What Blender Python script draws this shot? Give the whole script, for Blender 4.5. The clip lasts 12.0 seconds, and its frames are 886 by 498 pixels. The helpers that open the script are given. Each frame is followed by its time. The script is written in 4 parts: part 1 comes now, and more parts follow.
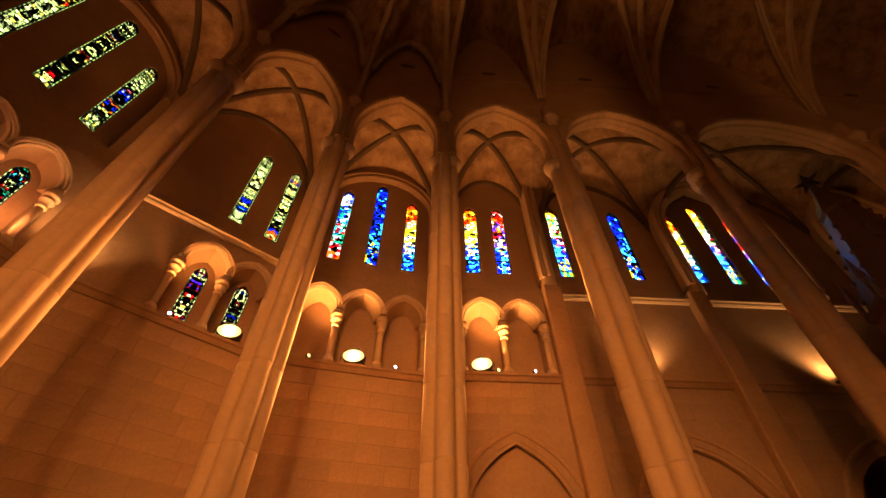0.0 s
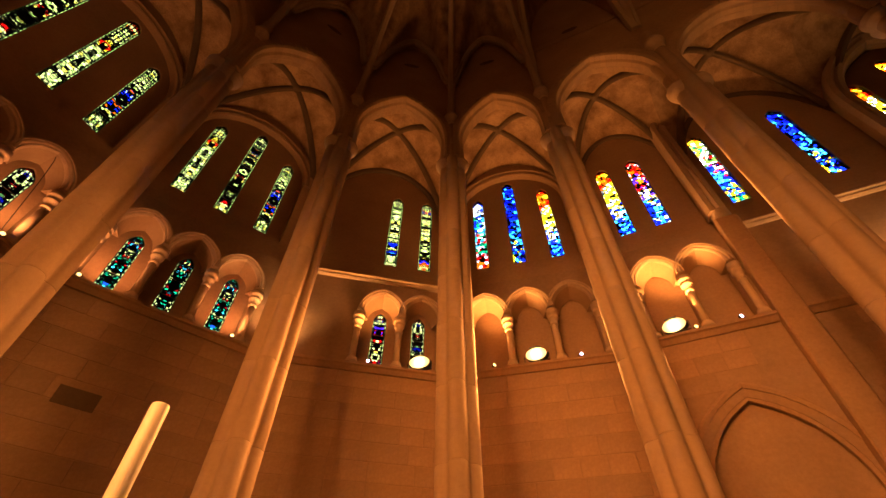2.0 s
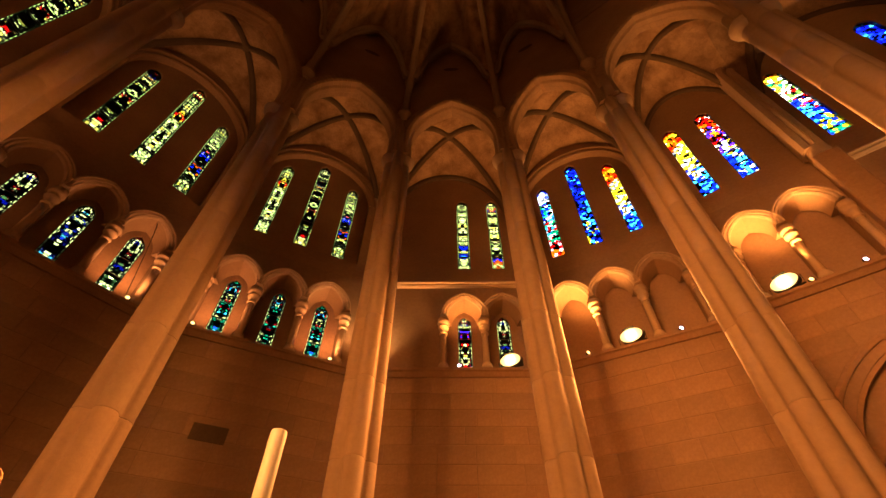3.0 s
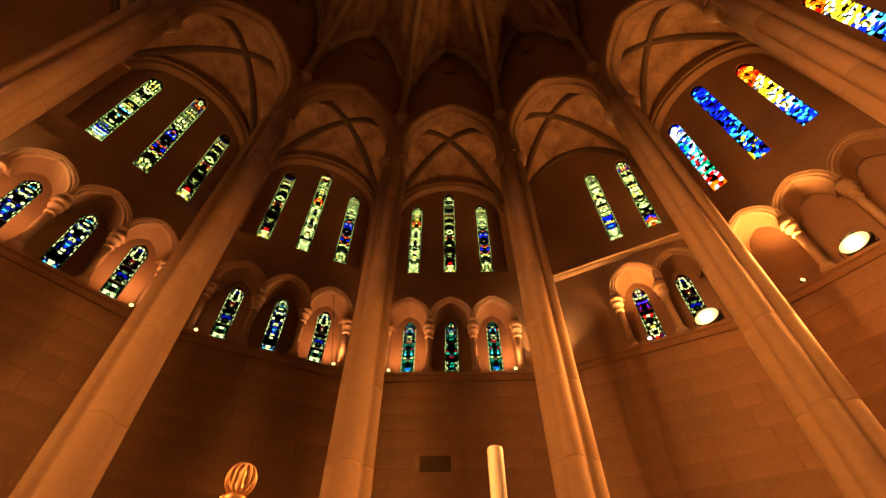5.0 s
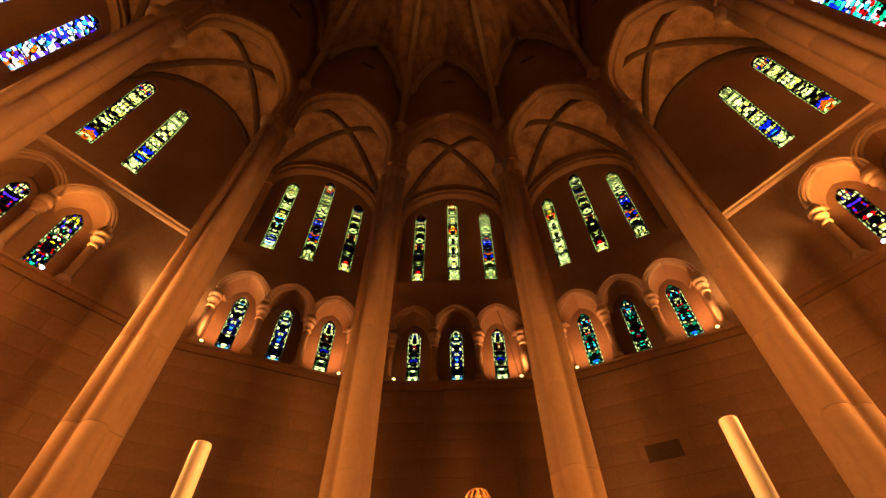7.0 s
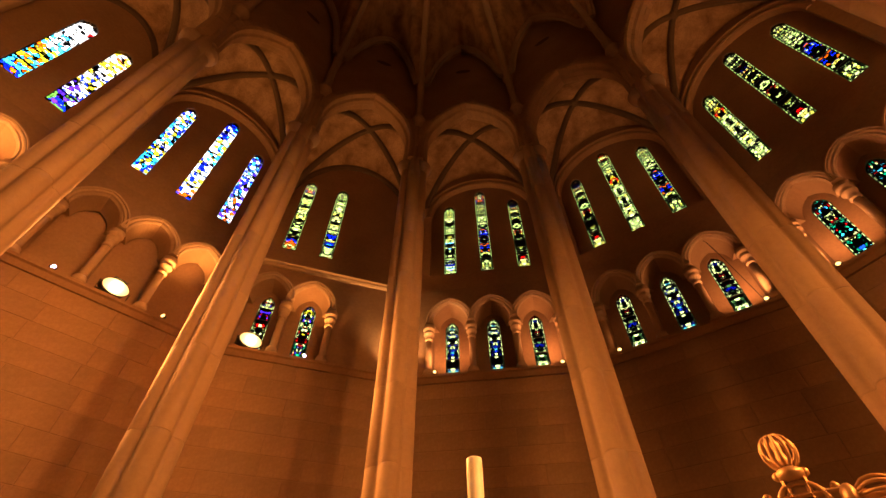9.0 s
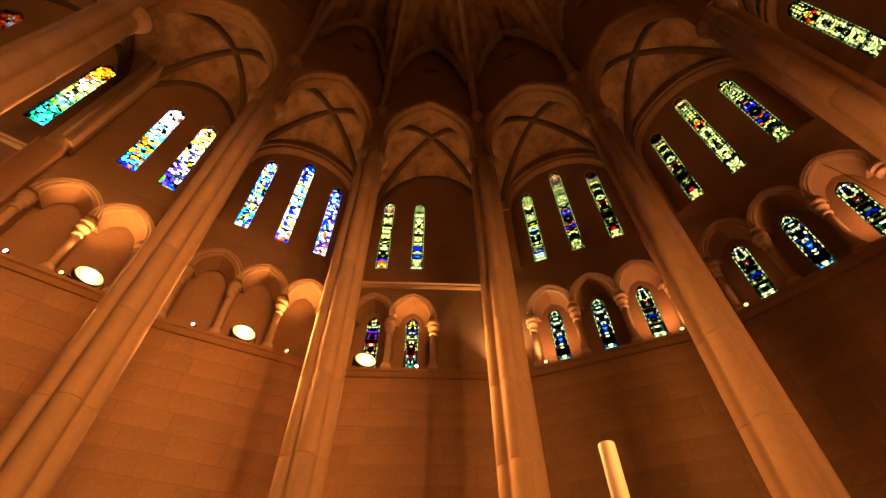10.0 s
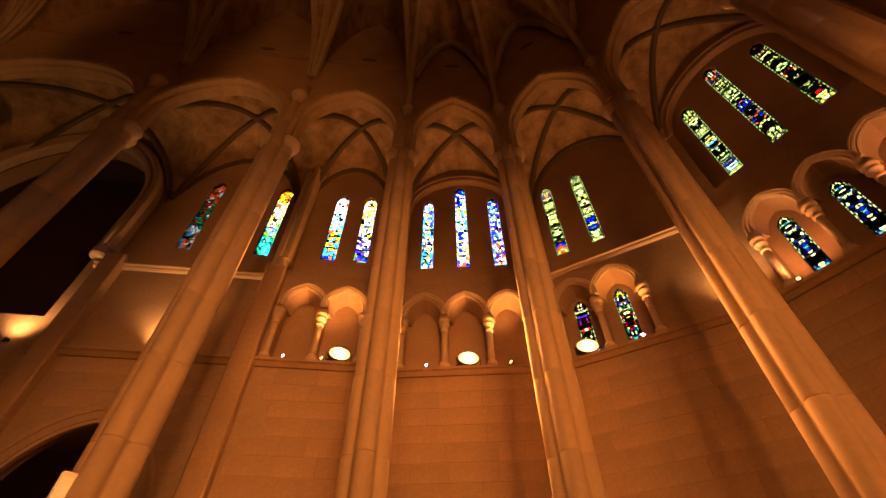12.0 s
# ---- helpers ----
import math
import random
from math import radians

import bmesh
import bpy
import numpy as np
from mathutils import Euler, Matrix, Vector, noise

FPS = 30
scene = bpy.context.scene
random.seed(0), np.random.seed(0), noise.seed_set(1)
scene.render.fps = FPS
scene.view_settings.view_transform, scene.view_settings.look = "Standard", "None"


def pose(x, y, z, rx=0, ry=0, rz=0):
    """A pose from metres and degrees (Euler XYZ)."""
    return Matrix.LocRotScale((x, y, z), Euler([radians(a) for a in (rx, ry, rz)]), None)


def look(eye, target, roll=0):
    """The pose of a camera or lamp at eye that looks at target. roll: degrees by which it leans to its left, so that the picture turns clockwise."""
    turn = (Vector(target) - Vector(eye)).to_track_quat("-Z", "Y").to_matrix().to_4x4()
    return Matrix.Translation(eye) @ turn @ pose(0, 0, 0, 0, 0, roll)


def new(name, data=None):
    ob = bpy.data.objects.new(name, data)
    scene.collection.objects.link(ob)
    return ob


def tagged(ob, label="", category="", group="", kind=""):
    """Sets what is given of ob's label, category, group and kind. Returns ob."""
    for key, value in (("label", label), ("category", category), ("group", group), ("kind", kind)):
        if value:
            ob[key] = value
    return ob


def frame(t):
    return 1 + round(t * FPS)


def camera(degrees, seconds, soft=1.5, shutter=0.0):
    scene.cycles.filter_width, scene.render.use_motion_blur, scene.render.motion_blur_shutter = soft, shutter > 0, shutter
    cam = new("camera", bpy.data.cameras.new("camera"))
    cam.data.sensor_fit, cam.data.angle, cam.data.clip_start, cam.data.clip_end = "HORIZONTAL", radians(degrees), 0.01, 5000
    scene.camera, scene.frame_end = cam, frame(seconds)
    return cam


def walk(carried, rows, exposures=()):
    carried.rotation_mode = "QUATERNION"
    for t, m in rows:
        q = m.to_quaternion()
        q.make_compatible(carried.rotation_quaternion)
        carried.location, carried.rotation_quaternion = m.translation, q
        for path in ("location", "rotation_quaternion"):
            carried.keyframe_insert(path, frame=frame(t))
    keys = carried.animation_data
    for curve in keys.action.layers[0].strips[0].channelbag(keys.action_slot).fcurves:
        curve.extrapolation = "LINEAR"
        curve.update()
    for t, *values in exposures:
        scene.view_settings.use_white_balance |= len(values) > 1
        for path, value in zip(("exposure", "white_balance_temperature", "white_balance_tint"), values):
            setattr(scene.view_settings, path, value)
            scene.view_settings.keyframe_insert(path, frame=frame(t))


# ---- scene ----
cam = camera(89.7, 12.0)
EYE = 1.7
PATH = [
    (0.0, pose(0, 0, EYE, 137.80, -0.25, -93.25)),
    (0.5, pose(0, 0, EYE, 137.73, -0.23, -86.49)),
    (1.0, pose(0, 0, EYE, 137.65, -0.26, -79.70)),
    (1.5, pose(0, 0, EYE, 137.58, -0.27, -72.90)),
    (2.0, pose(0, 0, EYE, 137.51, -0.27, -66.11)),
    (2.5, pose(0, 0, EYE, 137.50, -0.22, -59.35)),
    (3.0, pose(0, 0, EYE, 137.54, -0.24, -52.59)),
    (5.0, pose(0, 0, EYE, 138.00, 0.06, -25.24)),
    (5.5, pose(0, 0, EYE, 138.25, 0.14, -18.36)),
    (6.0, pose(0, 0, EYE, 138.51, 0.15, -11.56)),
    (6.5, pose(0, 0, EYE, 138.82, 0.14, -4.85)),
    (7.0, pose(0, 0, EYE, 139.00, 0.17, 2.23)),
    (9.0, pose(0, 0, EYE, 137.97, 0.11, 34.75)),
    (9.5, pose(0, 0, EYE, 137.80, 0.11, 42.89)),
    (10.0, pose(0, 0, EYE, 137.67, 0.11, 51.02)),
    (10.5, pose(0, 0, EYE, 137.55, 0.11, 59.18)),
    (11.0, pose(0, 0, EYE, 137.46, 0.10, 67.36)),
    (11.5, pose(0, 0, EYE, 137.40, 0.13, 75.53)),
    (12.0, pose(0, 0, EYE, 137.35, 0.12, 83.67)),
]
walk(cam, PATH, [(0.0, 4.5), (12.0, 4.5)])

# ---------------------------------------------------------------- plan
R = 9.0            # inner face of the window wall, from the middle of the apse
RC = 6.4           # ring of piers
STEP = 26.6        # turn from one apse bay to the next
XC = 6.2           # pier line of the straight choir
Z_SILL, Z_STRING, Z_WIN = 7.2, 9.85, 10.7
Z_SPRING, Z_RING, Z_APEX, Z_KEY = 12.0, 14.0, 15.05, 21.8
Z_CROWN = 15.85    # crossing of the ribs in the small vaults
FRONT = -0.25      # the lower wall stands this far inside the window wall
CHOIR = [-0.36, -3.5, -7.4, -13.0, -18.0, -23.0]

# ---------------------------------------------------------------- world
world = bpy.data.worlds.new("sky")
scene.world = world
world.use_nodes = True
wn = world.node_tree
sky = wn.nodes.new("ShaderNodeTexSky")
sky.sky_type, sky.sun_disc = 'NISHITA', False
sky.sun_elevation, sky.sun_rotation = radians(58), radians(180)
sky.air_density, sky.dust_density, sky.ozone_density = 0.7, 5.0, 0.5
wn.links.new(sky.outputs[0], wn.nodes["Background"].inputs[0])
wn.nodes["Background"].inputs[1].default_value = 0.15

WARM = (1.0, 0.348, 0.074)
LAMPS = 0.80       # one measure for all the lamps


def spot(at, to, watts, angle=120, blend=0.8, colour=WARM, size=0.16):
    d = bpy.data.lights.new("lamp_light", 'SPOT')
    d.energy, d.color, d.spot_size, d.spot_blend, d.shadow_soft_size = watts * LAMPS, colour, radians(angle), blend, size
    ob = new("lamp_light", d)
    ob.matrix_world = look(at, to)
    return ob


# ---------------------------------------------------------------- materials
def nodes(name):
    m = bpy.data.materials.new(name)
    m.use_nodes = True
    nt = m.node_tree
    return m, nt, nt.nodes["Principled BSDF"], nt.nodes["Material Output"]


def add(nt, kind, **sets):
    n = nt.nodes.new(kind)
    for k, v in sets.items():
        n.inputs[k].default_value = v
    return n


def mixed(nt, fac, a, b, mode='MIX'):
    n = nt.nodes.new("ShaderNodeMix")
    n.data_type, n.blend_type = 'RGBA', mode
    for socket, value in ((n.inputs[0], fac), (n.inputs[6], a), (n.inputs[7], b)):
        if hasattr(value, "is_output"):
            nt.links.new(value, socket)
        else:
            socket.default_value = value if not isinstance(value, tuple) else (*value, 1)
    return n.outputs[2]


def calc(nt, op, a, b=0.0):
    n = nt.nodes.new("ShaderNodeMath")
    n.operation = op
    for socket, value in ((n.inputs[0], a), (n.inputs[1], b)):
        if hasattr(value, "is_output"):
            nt.links.new(value, socket)
        else:
            socket.default_value = value
    return n.outputs[0]


def ramp(nt, fac, stops, constant=False):
    n = nt.nodes.new("ShaderNodeValToRGB")
    if constant:
        n.color_ramp.interpolation = 'CONSTANT'
    el = n.color_ramp.elements
    while len(el) < len(stops):
        el.new(0.5)
    for e, (p, c) in zip(el, stops):
        e.position, e.color = p, (*c, 1)
    nt.links.new(fac, n.inputs[0])
    return n.outputs[0]


def stone(name, a, b, rough=0.85, vary=0.0, grain=0.22, scale=1.0):
    """Dressed stone: soft cloudy patches, grain, dark specks and a light relief."""
    m, nt, bsdf, out = nodes(name)
    co = nt.nodes.new("ShaderNodeTexCoord").outputs["Object"]
    big = add(nt, "ShaderNodeTexNoise", Scale=0.7 * scale, Detail=5.0, Roughness=0.62)
    fine = add(nt, "ShaderNodeTexNoise", Scale=14.0 * scale, Detail=6.0, Roughness=0.7)
    speck = add(nt, "ShaderNodeTexVoronoi", Scale=55.0)
    for n in (big, fine, speck):
        nt.links.new(co, n.inputs["Vector"])
    base = mixed(nt, ramp(nt, big.outputs[0], [(0.34, (0, 0, 0)), (0.68, (1, 1, 1))]), a, b)
    base = mixed(nt, grain, base, ramp(nt, fine.outputs[0], [(0.3, (0.25, 0.22, 0.2)), (0.7, (0.95, 0.93, 0.9))]), 'SOFT_LIGHT')
    base = mixed(nt, 0.12, base, ramp(nt, speck.outputs["Distance"], [(0.0, (0.4, 0.36, 0.33)), (0.25, (1, 1, 1))]), 'MULTIPLY')
    if vary:
        rnd = nt.nodes.new("ShaderNodeObjectInfo").outputs["Random"]
        base = mixed(nt, 1.0, base, ramp(nt, rnd, [(0.0, (1 - vary,) * 3), (0.55, (0.93, 0.91, 0.88)), (1.0, (1.0, 0.97, 0.93))]), 'MULTIPLY')
    nt.links.new(base, bsdf.inputs["Base Color"])
    bsdf.inputs["Roughness"].default_value = rough
    bump = add(nt, "ShaderNodeBump", Strength=0.45, Distance=0.012)
    nt.links.new(calc(nt, 'ADD', fine.outputs[0], calc(nt, 'MULTIPLY', big.outputs[0], 1.5)), bump.inputs["Height"])
    nt.links.new(bump.outputs[0], bsdf.inputs["Normal"])
    return m


def plain(name, colour, rough=0.5, metal=0.0, glow=None, strength=0.0):
    m, nt, bsdf, out = nodes(name)
    co = nt.nodes.new("ShaderNodeTexCoord").outputs["Object"]
    n = add(nt, "ShaderNodeTexNoise", Scale=9.0, Detail=5.0)
    nt.links.new(co, n.inputs["Vector"])
    nt.links.new(mixed(nt, n.outputs[0], tuple(c * 0.75 for c in colour), tuple(min(1, c * 1.2) for c in colour)), bsdf.inputs["Base Color"])
    nt.links.new(calc(nt, 'ADD', rough - 0.1, calc(nt, 'MULTIPLY', n.outputs[0], 0.2)), bsdf.inputs["Roughness"])
    bsdf.inputs["Metallic"].default_value = metal
    if glow:
        bsdf.inputs["Emission Color"].default_value = (*glow, 1)
        bsdf.inputs["Emission Strength"].default_value = strength
    return m


def leaded(name, colours, accents, height, wide, cells=13.0, clear=0.5, rise=0.0, border=None, accent_at=0.56, canopy=True, base_panel=0.15, lead=0.08, shade=0.06):
    """Leaded glass that lets the sky through: quarries in their colours, bands of accent colour, dark painted
    figures, a bright bottom panel, an upright canopy at the head, leads and a beaded edge.
    clear: share of unpainted glass; rise: how far the colours run in order up the light."""
    m, nt, bsdf, out = nodes(name)
    nt.nodes.remove(bsdf)
    co = nt.nodes.new("ShaderNodeTexCoord").outputs["Object"]
    info = nt.nodes.new("ShaderNodeObjectInfo").outputs["Random"]
    flat = nt.nodes.new("ShaderNodeSeparateXYZ")
    nt.links.new(co, flat.inputs[0])
    x, z = flat.outputs[0], flat.outputs[2]

    across = x if rise else calc(nt, 'ABSOLUTE', x)

    def plane(fx, fz, shift):
        n = nt.nodes.new("ShaderNodeCombineXYZ")
        nt.links.new(calc(nt, 'MULTIPLY', across, fx), n.inputs[0])
        nt.links.new(calc(nt, 'MULTIPLY', z, fz), n.inputs[1])
        nt.links.new(calc(nt, 'ADD', calc(nt, 'MULTIPLY', flat.outputs[1], 0.0), shift), n.inputs[2])
        return n.outputs[0]
    seed = sum(ord(c) for c in name) % 37
    uv = plane(1.0, 0.8, seed * 1.7)
    vor = add(nt, "ShaderNodeTexVoronoi", Scale=cells, Randomness=0.6)
    edge = add(nt, "ShaderNodeTexVoronoi", Scale=cells, Randomness=0.6)
    edge.feature = 'DISTANCE_TO_EDGE'
    figure = add(nt, "ShaderNodeTexNoise", Scale=6.5, Detail=2.5, Roughness=0.6)
    stroke = add(nt, "ShaderNodeTexNoise", Scale=22.0, Detail=2.0, Roughness=0.6)
    for n in (vor, edge, figure, stroke):
        nt.links.new(uv, n.inputs["Vector"])
    zone = add(nt, "ShaderNodeTexNoise", Scale=1.0, Detail=1.0)
    nt.links.new(plane(1.2, 1.5, seed * 2.3 + 4.0), zone.inputs["Vector"])
    split = nt.nodes.new("ShaderNodeSeparateColor")
    nt.links.new(vor.outputs["Color"], split.inputs[0])
    up = calc(nt, 'DIVIDE', z, height)
    k = 1.0 / len(colours)
    pick = split.outputs[0]
    if rise:
        pick = calc(nt, 'ADD', calc(nt, 'MULTIPLY', up, rise), calc(nt, 'MULTIPLY', calc(nt, 'SUBTRACT', split.outputs[0], 0.5), 1.15 - rise))
        pick = calc(nt, 'ADD', pick, 0.5 - rise / 2)
        pick = calc(nt, 'ADD', pick, calc(nt, 'MULTIPLY', calc(nt, 'SUBTRACT', zone.outputs[0], 0.5), 0.5))
    col = ramp(nt, pick, [(i * k, c) for i, c in enumerate(colours)], True)
    if accents:
        hue = calc(nt, 'FRACT', calc(nt, 'ADD', calc(nt, 'MULTIPLY', zone.outputs[0], 5.0), calc(nt, 'MULTIPLY', split.outputs[2], 0.22)))
        tint = ramp(nt, hue, [(i / len(accents), c) for i, c in enumerate(accents)], True)
        col = mixed(nt, calc(nt, 'GREATER_THAN', zone.outputs[0], accent_at), col, tint)
    col = mixed(nt, 1.0, col, ramp(nt, split.outputs[1], [(0, (0.6,) * 3), (0.5, (1, 1, 1))]), 'MULTIPLY')
    # painted shade: whole quarries and flowing strokes, none in the bottom panel
    ink = calc(nt, 'ADD', calc(nt, 'MULTIPLY', figure.outputs[0], 0.9), calc(nt, 'MULTIPLY', split.outputs[2], 0.30))
    ink = calc(nt, 'ADD', ink, calc(nt, 'MULTIPLY', calc(nt, 'LESS_THAN', up, base_panel), 0.14))
    if canopy:
        ink = calc(nt, 'ADD', ink, calc(nt, 'MULTIPLY', calc(nt, 'GREATER_THAN', up, 0.78), 0.10))
    at = 0.78 - 0.36 * clear
    col = mixed(nt, 1.0, col, ramp(nt, ink, [(at - 0.012, (0.008,) * 3), (at + 0.012, (1, 1, 1))]), 'MULTIPLY')
    col = mixed(nt, 1.0, col, ramp(nt, stroke.outputs[0], [(0.40, (shade,) * 3), (0.46, (1, 1, 1))]), 'MULTIPLY')
    dark = (0.006, 0.006, 0.006)
    ax = calc(nt, 'ABSOLUTE', x)
    if canopy:
        pinn = calc(nt, 'MULTIPLY', calc(nt, 'GREATER_THAN', up, 0.80), calc(nt, 'LESS_THAN', calc(nt, 'FRACT', calc(nt, 'ADD', calc(nt, 'MULTIPLY', ax, 11.0), 0.2)), 0.36))
        col = mixed(nt, pinn, col, dark)
    col = mixed(nt, calc(nt, 'LESS_THAN', edge.outputs["Distance"], lead), col, dark)
    foot = calc(nt, 'LESS_THAN', calc(nt, 'ABSOLUTE', calc(nt, 'SUBTRACT', up, base_panel)), 0.006)
    bar = calc(nt, 'LESS_THAN', calc(nt, 'FRACT', calc(nt, 'MULTIPLY', z, 1.9)), 0.05)
    col = mixed(nt, calc(nt, 'MAXIMUM', foot, bar), col, dark)
    if border:
        rim_at = wide / 2 - 0.05
        bead = calc(nt, 'GREATER_THAN', calc(nt, 'FRACT', calc(nt, 'MULTIPLY', z, 7.5)), 0.36)
        faint = ramp(nt, zone.outputs[0], [(0.36, (0.15,) * 3), (0.46, (1, 1, 1))])
        col = mixed(nt, calc(nt, 'GREATER_THAN', ax, rim_at), col, mixed(nt, 1.0, mixed(nt, bead, dark, tuple(c * 0.62 for c in border)), faint, 'MULTIPLY'))
        col = mixed(nt, calc(nt, 'LESS_THAN', calc(nt, 'ABSOLUTE', calc(nt, 'SUBTRACT', ax, rim_at)), 0.011), col, dark)
    see = nt.nodes.new("ShaderNodeBsdfTransparent")
    nt.links.new(col, see.inputs[0])
    gloss = add(nt, "ShaderNodeBsdfGlossy", Roughness=0.25)
    mix = add(nt, "ShaderNodeMixShader", Fac=0.015)
    nt.links.new(see.outputs[0], mix.inputs[1])
    nt.links.new(gloss.outputs[0], mix.inputs[2])
    nt.links.new(mix.outputs[0], out.inputs[0])
    return m


STONE = stone("limestone", (0.25, 0.160, 0.098), (0.33, 0.220, 0.138))
ASHLAR = stone("ashlar", (0.26, 0.172, 0.108), (0.35, 0.238, 0.155), vary=0.17)
MORTAR = stone("mortar_wall", (0.23, 0.154, 0.10), (0.30, 0.205, 0.134))
PIER = stone("pier_stone", (0.31, 0.212, 0.14), (0.39, 0.28, 0.19), vary=0.12, grain=0.14)
TRIM = stone("carved_stone", (0.38, 0.28, 0.195), (0.46, 0.355, 0.26))
WEB = stone("vault_web", (0.15, 0.09, 0.052), (0.36, 0.245, 0.15), grain=0.6, scale=2.6)
BAND = stone("vault_band", (0.30, 0.23, 0.17), (0.38, 0.30, 0.23))
# near-black, far darker than BAND: aisle ribs, vents and one wall slab
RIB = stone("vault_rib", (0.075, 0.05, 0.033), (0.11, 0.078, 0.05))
FLOOR = stone("floor_stone", (0.06, 0.05, 0.045), (0.10, 0.085, 0.075), rough=0.5)
IRON = plain("dark_iron", (0.03, 0.028, 0.026), 0.5, 0.6)
LEAD = plain("lead", (0.03, 0.03, 0.032), 0.6, 0.3)
WAX = plain("wax", (0.92, 0.88, 0.78), 0.45)
BRASS = plain("gilt_brass", (0.62, 0.40, 0.22), 0.52, 0.7)
WOOD = plain("dark_oak", (0.10, 0.055, 0.03), 0.5)
CLOTH = plain("altar_linen", (0.75, 0.72, 0.66), 0.9)
LENS = plain("lamp_lens", (0.9, 0.8, 0.6), 0.3, 0, (1.0, 0.60, 0.18), 0.2)
# bright centre fading to a yellow rim puts the lamp's glare into the lens
_nt = LENS.node_tree
_away = _nt.nodes.new("ShaderNodeVectorMath")
_away.operation = 'LENGTH'
_nt.links.new(_nt.nodes.new("ShaderNodeTexCoord").outputs["Object"], _away.inputs[0])
_nt.links.new(ramp(_nt, _away.outputs["Value"], [(0.07, (0.5,) * 3), (0.15, (0.16,) * 3), (0.24, (0.05,) * 3)]), _nt.nodes["Principled BSDF"].inputs["Emission Strength"])
LENS_SMALL = plain("small_lamp_lens", (0.9, 0.8, 0.6), 0.3, 0, (1.0, 0.52, 0.14), 0.22)
LENS_COOL = plain("cool_lamp_lens", (0.9, 0.85, 0.9), 0.3, 0, (0.85, 0.62, 0.95), 0.6)

PALE, STRAW, GREEN, LIME = (1.0, 0.94, 0.42), (0.95, 0.80, 0.22), (0.30, 0.48, 0.15), (0.78, 0.84, 0.32)
BLUE, NAVY, CYAN, WHITE = (0.05, 0.13, 0.85), (0.03, 0.05, 0.45), (0.20, 0.75, 0.95), (1.0, 0.97, 0.86)
RED, ORANGE, YELLOW, TEAL = (0.90, 0.04, 0.03), (1.0, 0.32, 0.03), (1.0, 0.82, 0.10), (0.05, 0.58, 0.30)
VIOLET, AQUA = (0.28, 0.12, 0.75), (0.25, 0.80, 0.75)
CLEARS = [PALE, LIME, PALE, STRAW, PALE, LIME]


def grisaille(name, accents, clear=0.5, accent_at=0.60):
    return leaded(name, CLEARS, accents, 3.3, 0.385, clear=clear, border=LIME, accent_at=accent_at)


GRISAILLE = [grisaille("grisaille_glass", [BLUE, PALE, CYAN, PALE, NAVY], 0.50), grisaille("gold_grisaille_glass", [STRAW, YELLOW, RED, STRAW, PALE], 0.54),
             grisaille("blue_grisaille_glass", [NAVY, ORANGE, BLUE, PALE], 0.49), grisaille("pale_grisaille_glass", [RED, PALE, NAVY, PALE], 0.46)]
LIMPID = [grisaille("limpid_glass", [ORANGE, BLUE, LIME, PALE], 0.70, 0.58), grisaille("limpid_blue_glass", [BLUE, CYAN, PALE, BLUE], 0.70, 0.57)]


def small(name, colours, clear):
    return leaded(name, colours, [(0.10, 0.20, 0.55), PALE, (0.5, 0.05, 0.04), TEAL], 1.6, 0.36, cells=16.0, clear=clear, border=PALE, accent_at=0.63, base_panel=0.13)


FIGURED = [small("figured_glass", [PALE, (0.08, 0.14, 0.5), PALE, (0.2, 0.5, 0.45), (0.03, 0.04, 0.2), PALE], 0.56), small("dusk_glass", [PALE, (0.2, 0.3, 0.12), PALE, (0.03, 0.05, 0.3), PALE, (0.3, 0.06, 0.05)], 0.52)]
TEALGLASS = [small("teal_glass", [TEAL, AQUA, PALE, (0.1, 0.25, 0.6), TEAL, RED], 0.55), small("ruby_teal_glass", [TEAL, RED, AQUA, (0.5, 0.04, 0.04), TEAL, PALE], 0.55)]
RUBY = [small("ruby_glass", [RED, PALE, VIOLET, STRAW, (0.6, 0.05, 0.08), PALE], 0.64), small("violet_glass", [VIOLET, PALE, TEAL, YELLOW, PALE, RED], 0.64)]


def vivid(name, colours, accents, clear=0.80, rise=0.8, accent_at=0.66):
    return leaded(name, colours, accents, 3.3, 0.43, cells=11.0, clear=clear, rise=rise, accent_at=accent_at, canopy=False, base_panel=0.0, lead=0.035, shade=0.55)


SAPPHIRE = vivid("sapphire_glass", [YELLOW, BLUE, CYAN, BLUE, NAVY, BLUE, CYAN, NAVY, BLUE, NAVY], [RED, YELLOW, CYAN], 0.70, 0.55)
# besides the blues, many WHITE panes put overexposed daylight into the glass colour
ICE = [vivid("ice_blue_glass", [CYAN, YELLOW, CYAN, BLUE, WHITE, YELLOW, WHITE, CYAN, WHITE, BLUE], [BLUE, ORANGE, CYAN], 0.86, 0.6),
       vivid("snow_glass", [ORANGE, WHITE, BLUE, WHITE, YELLOW, WHITE, WHITE, CYAN, BLUE, NAVY], [BLUE, WHITE, CYAN], 0.86, 0.6),
       vivid("ice_rose_glass", [ORANGE, WHITE, CYAN, WHITE, VIOLET, WHITE, WHITE, BLUE, CYAN, BLUE], [BLUE, RED, WHITE], 0.84, 0.5)]
EMBER = vivid("ember_glass", [ORANGE, WHITE, RED, WHITE, TEAL, CYAN, WHITE, BLUE, WHITE, BLUE], [TEAL, BLUE, WHITE], 0.78, 0.75)
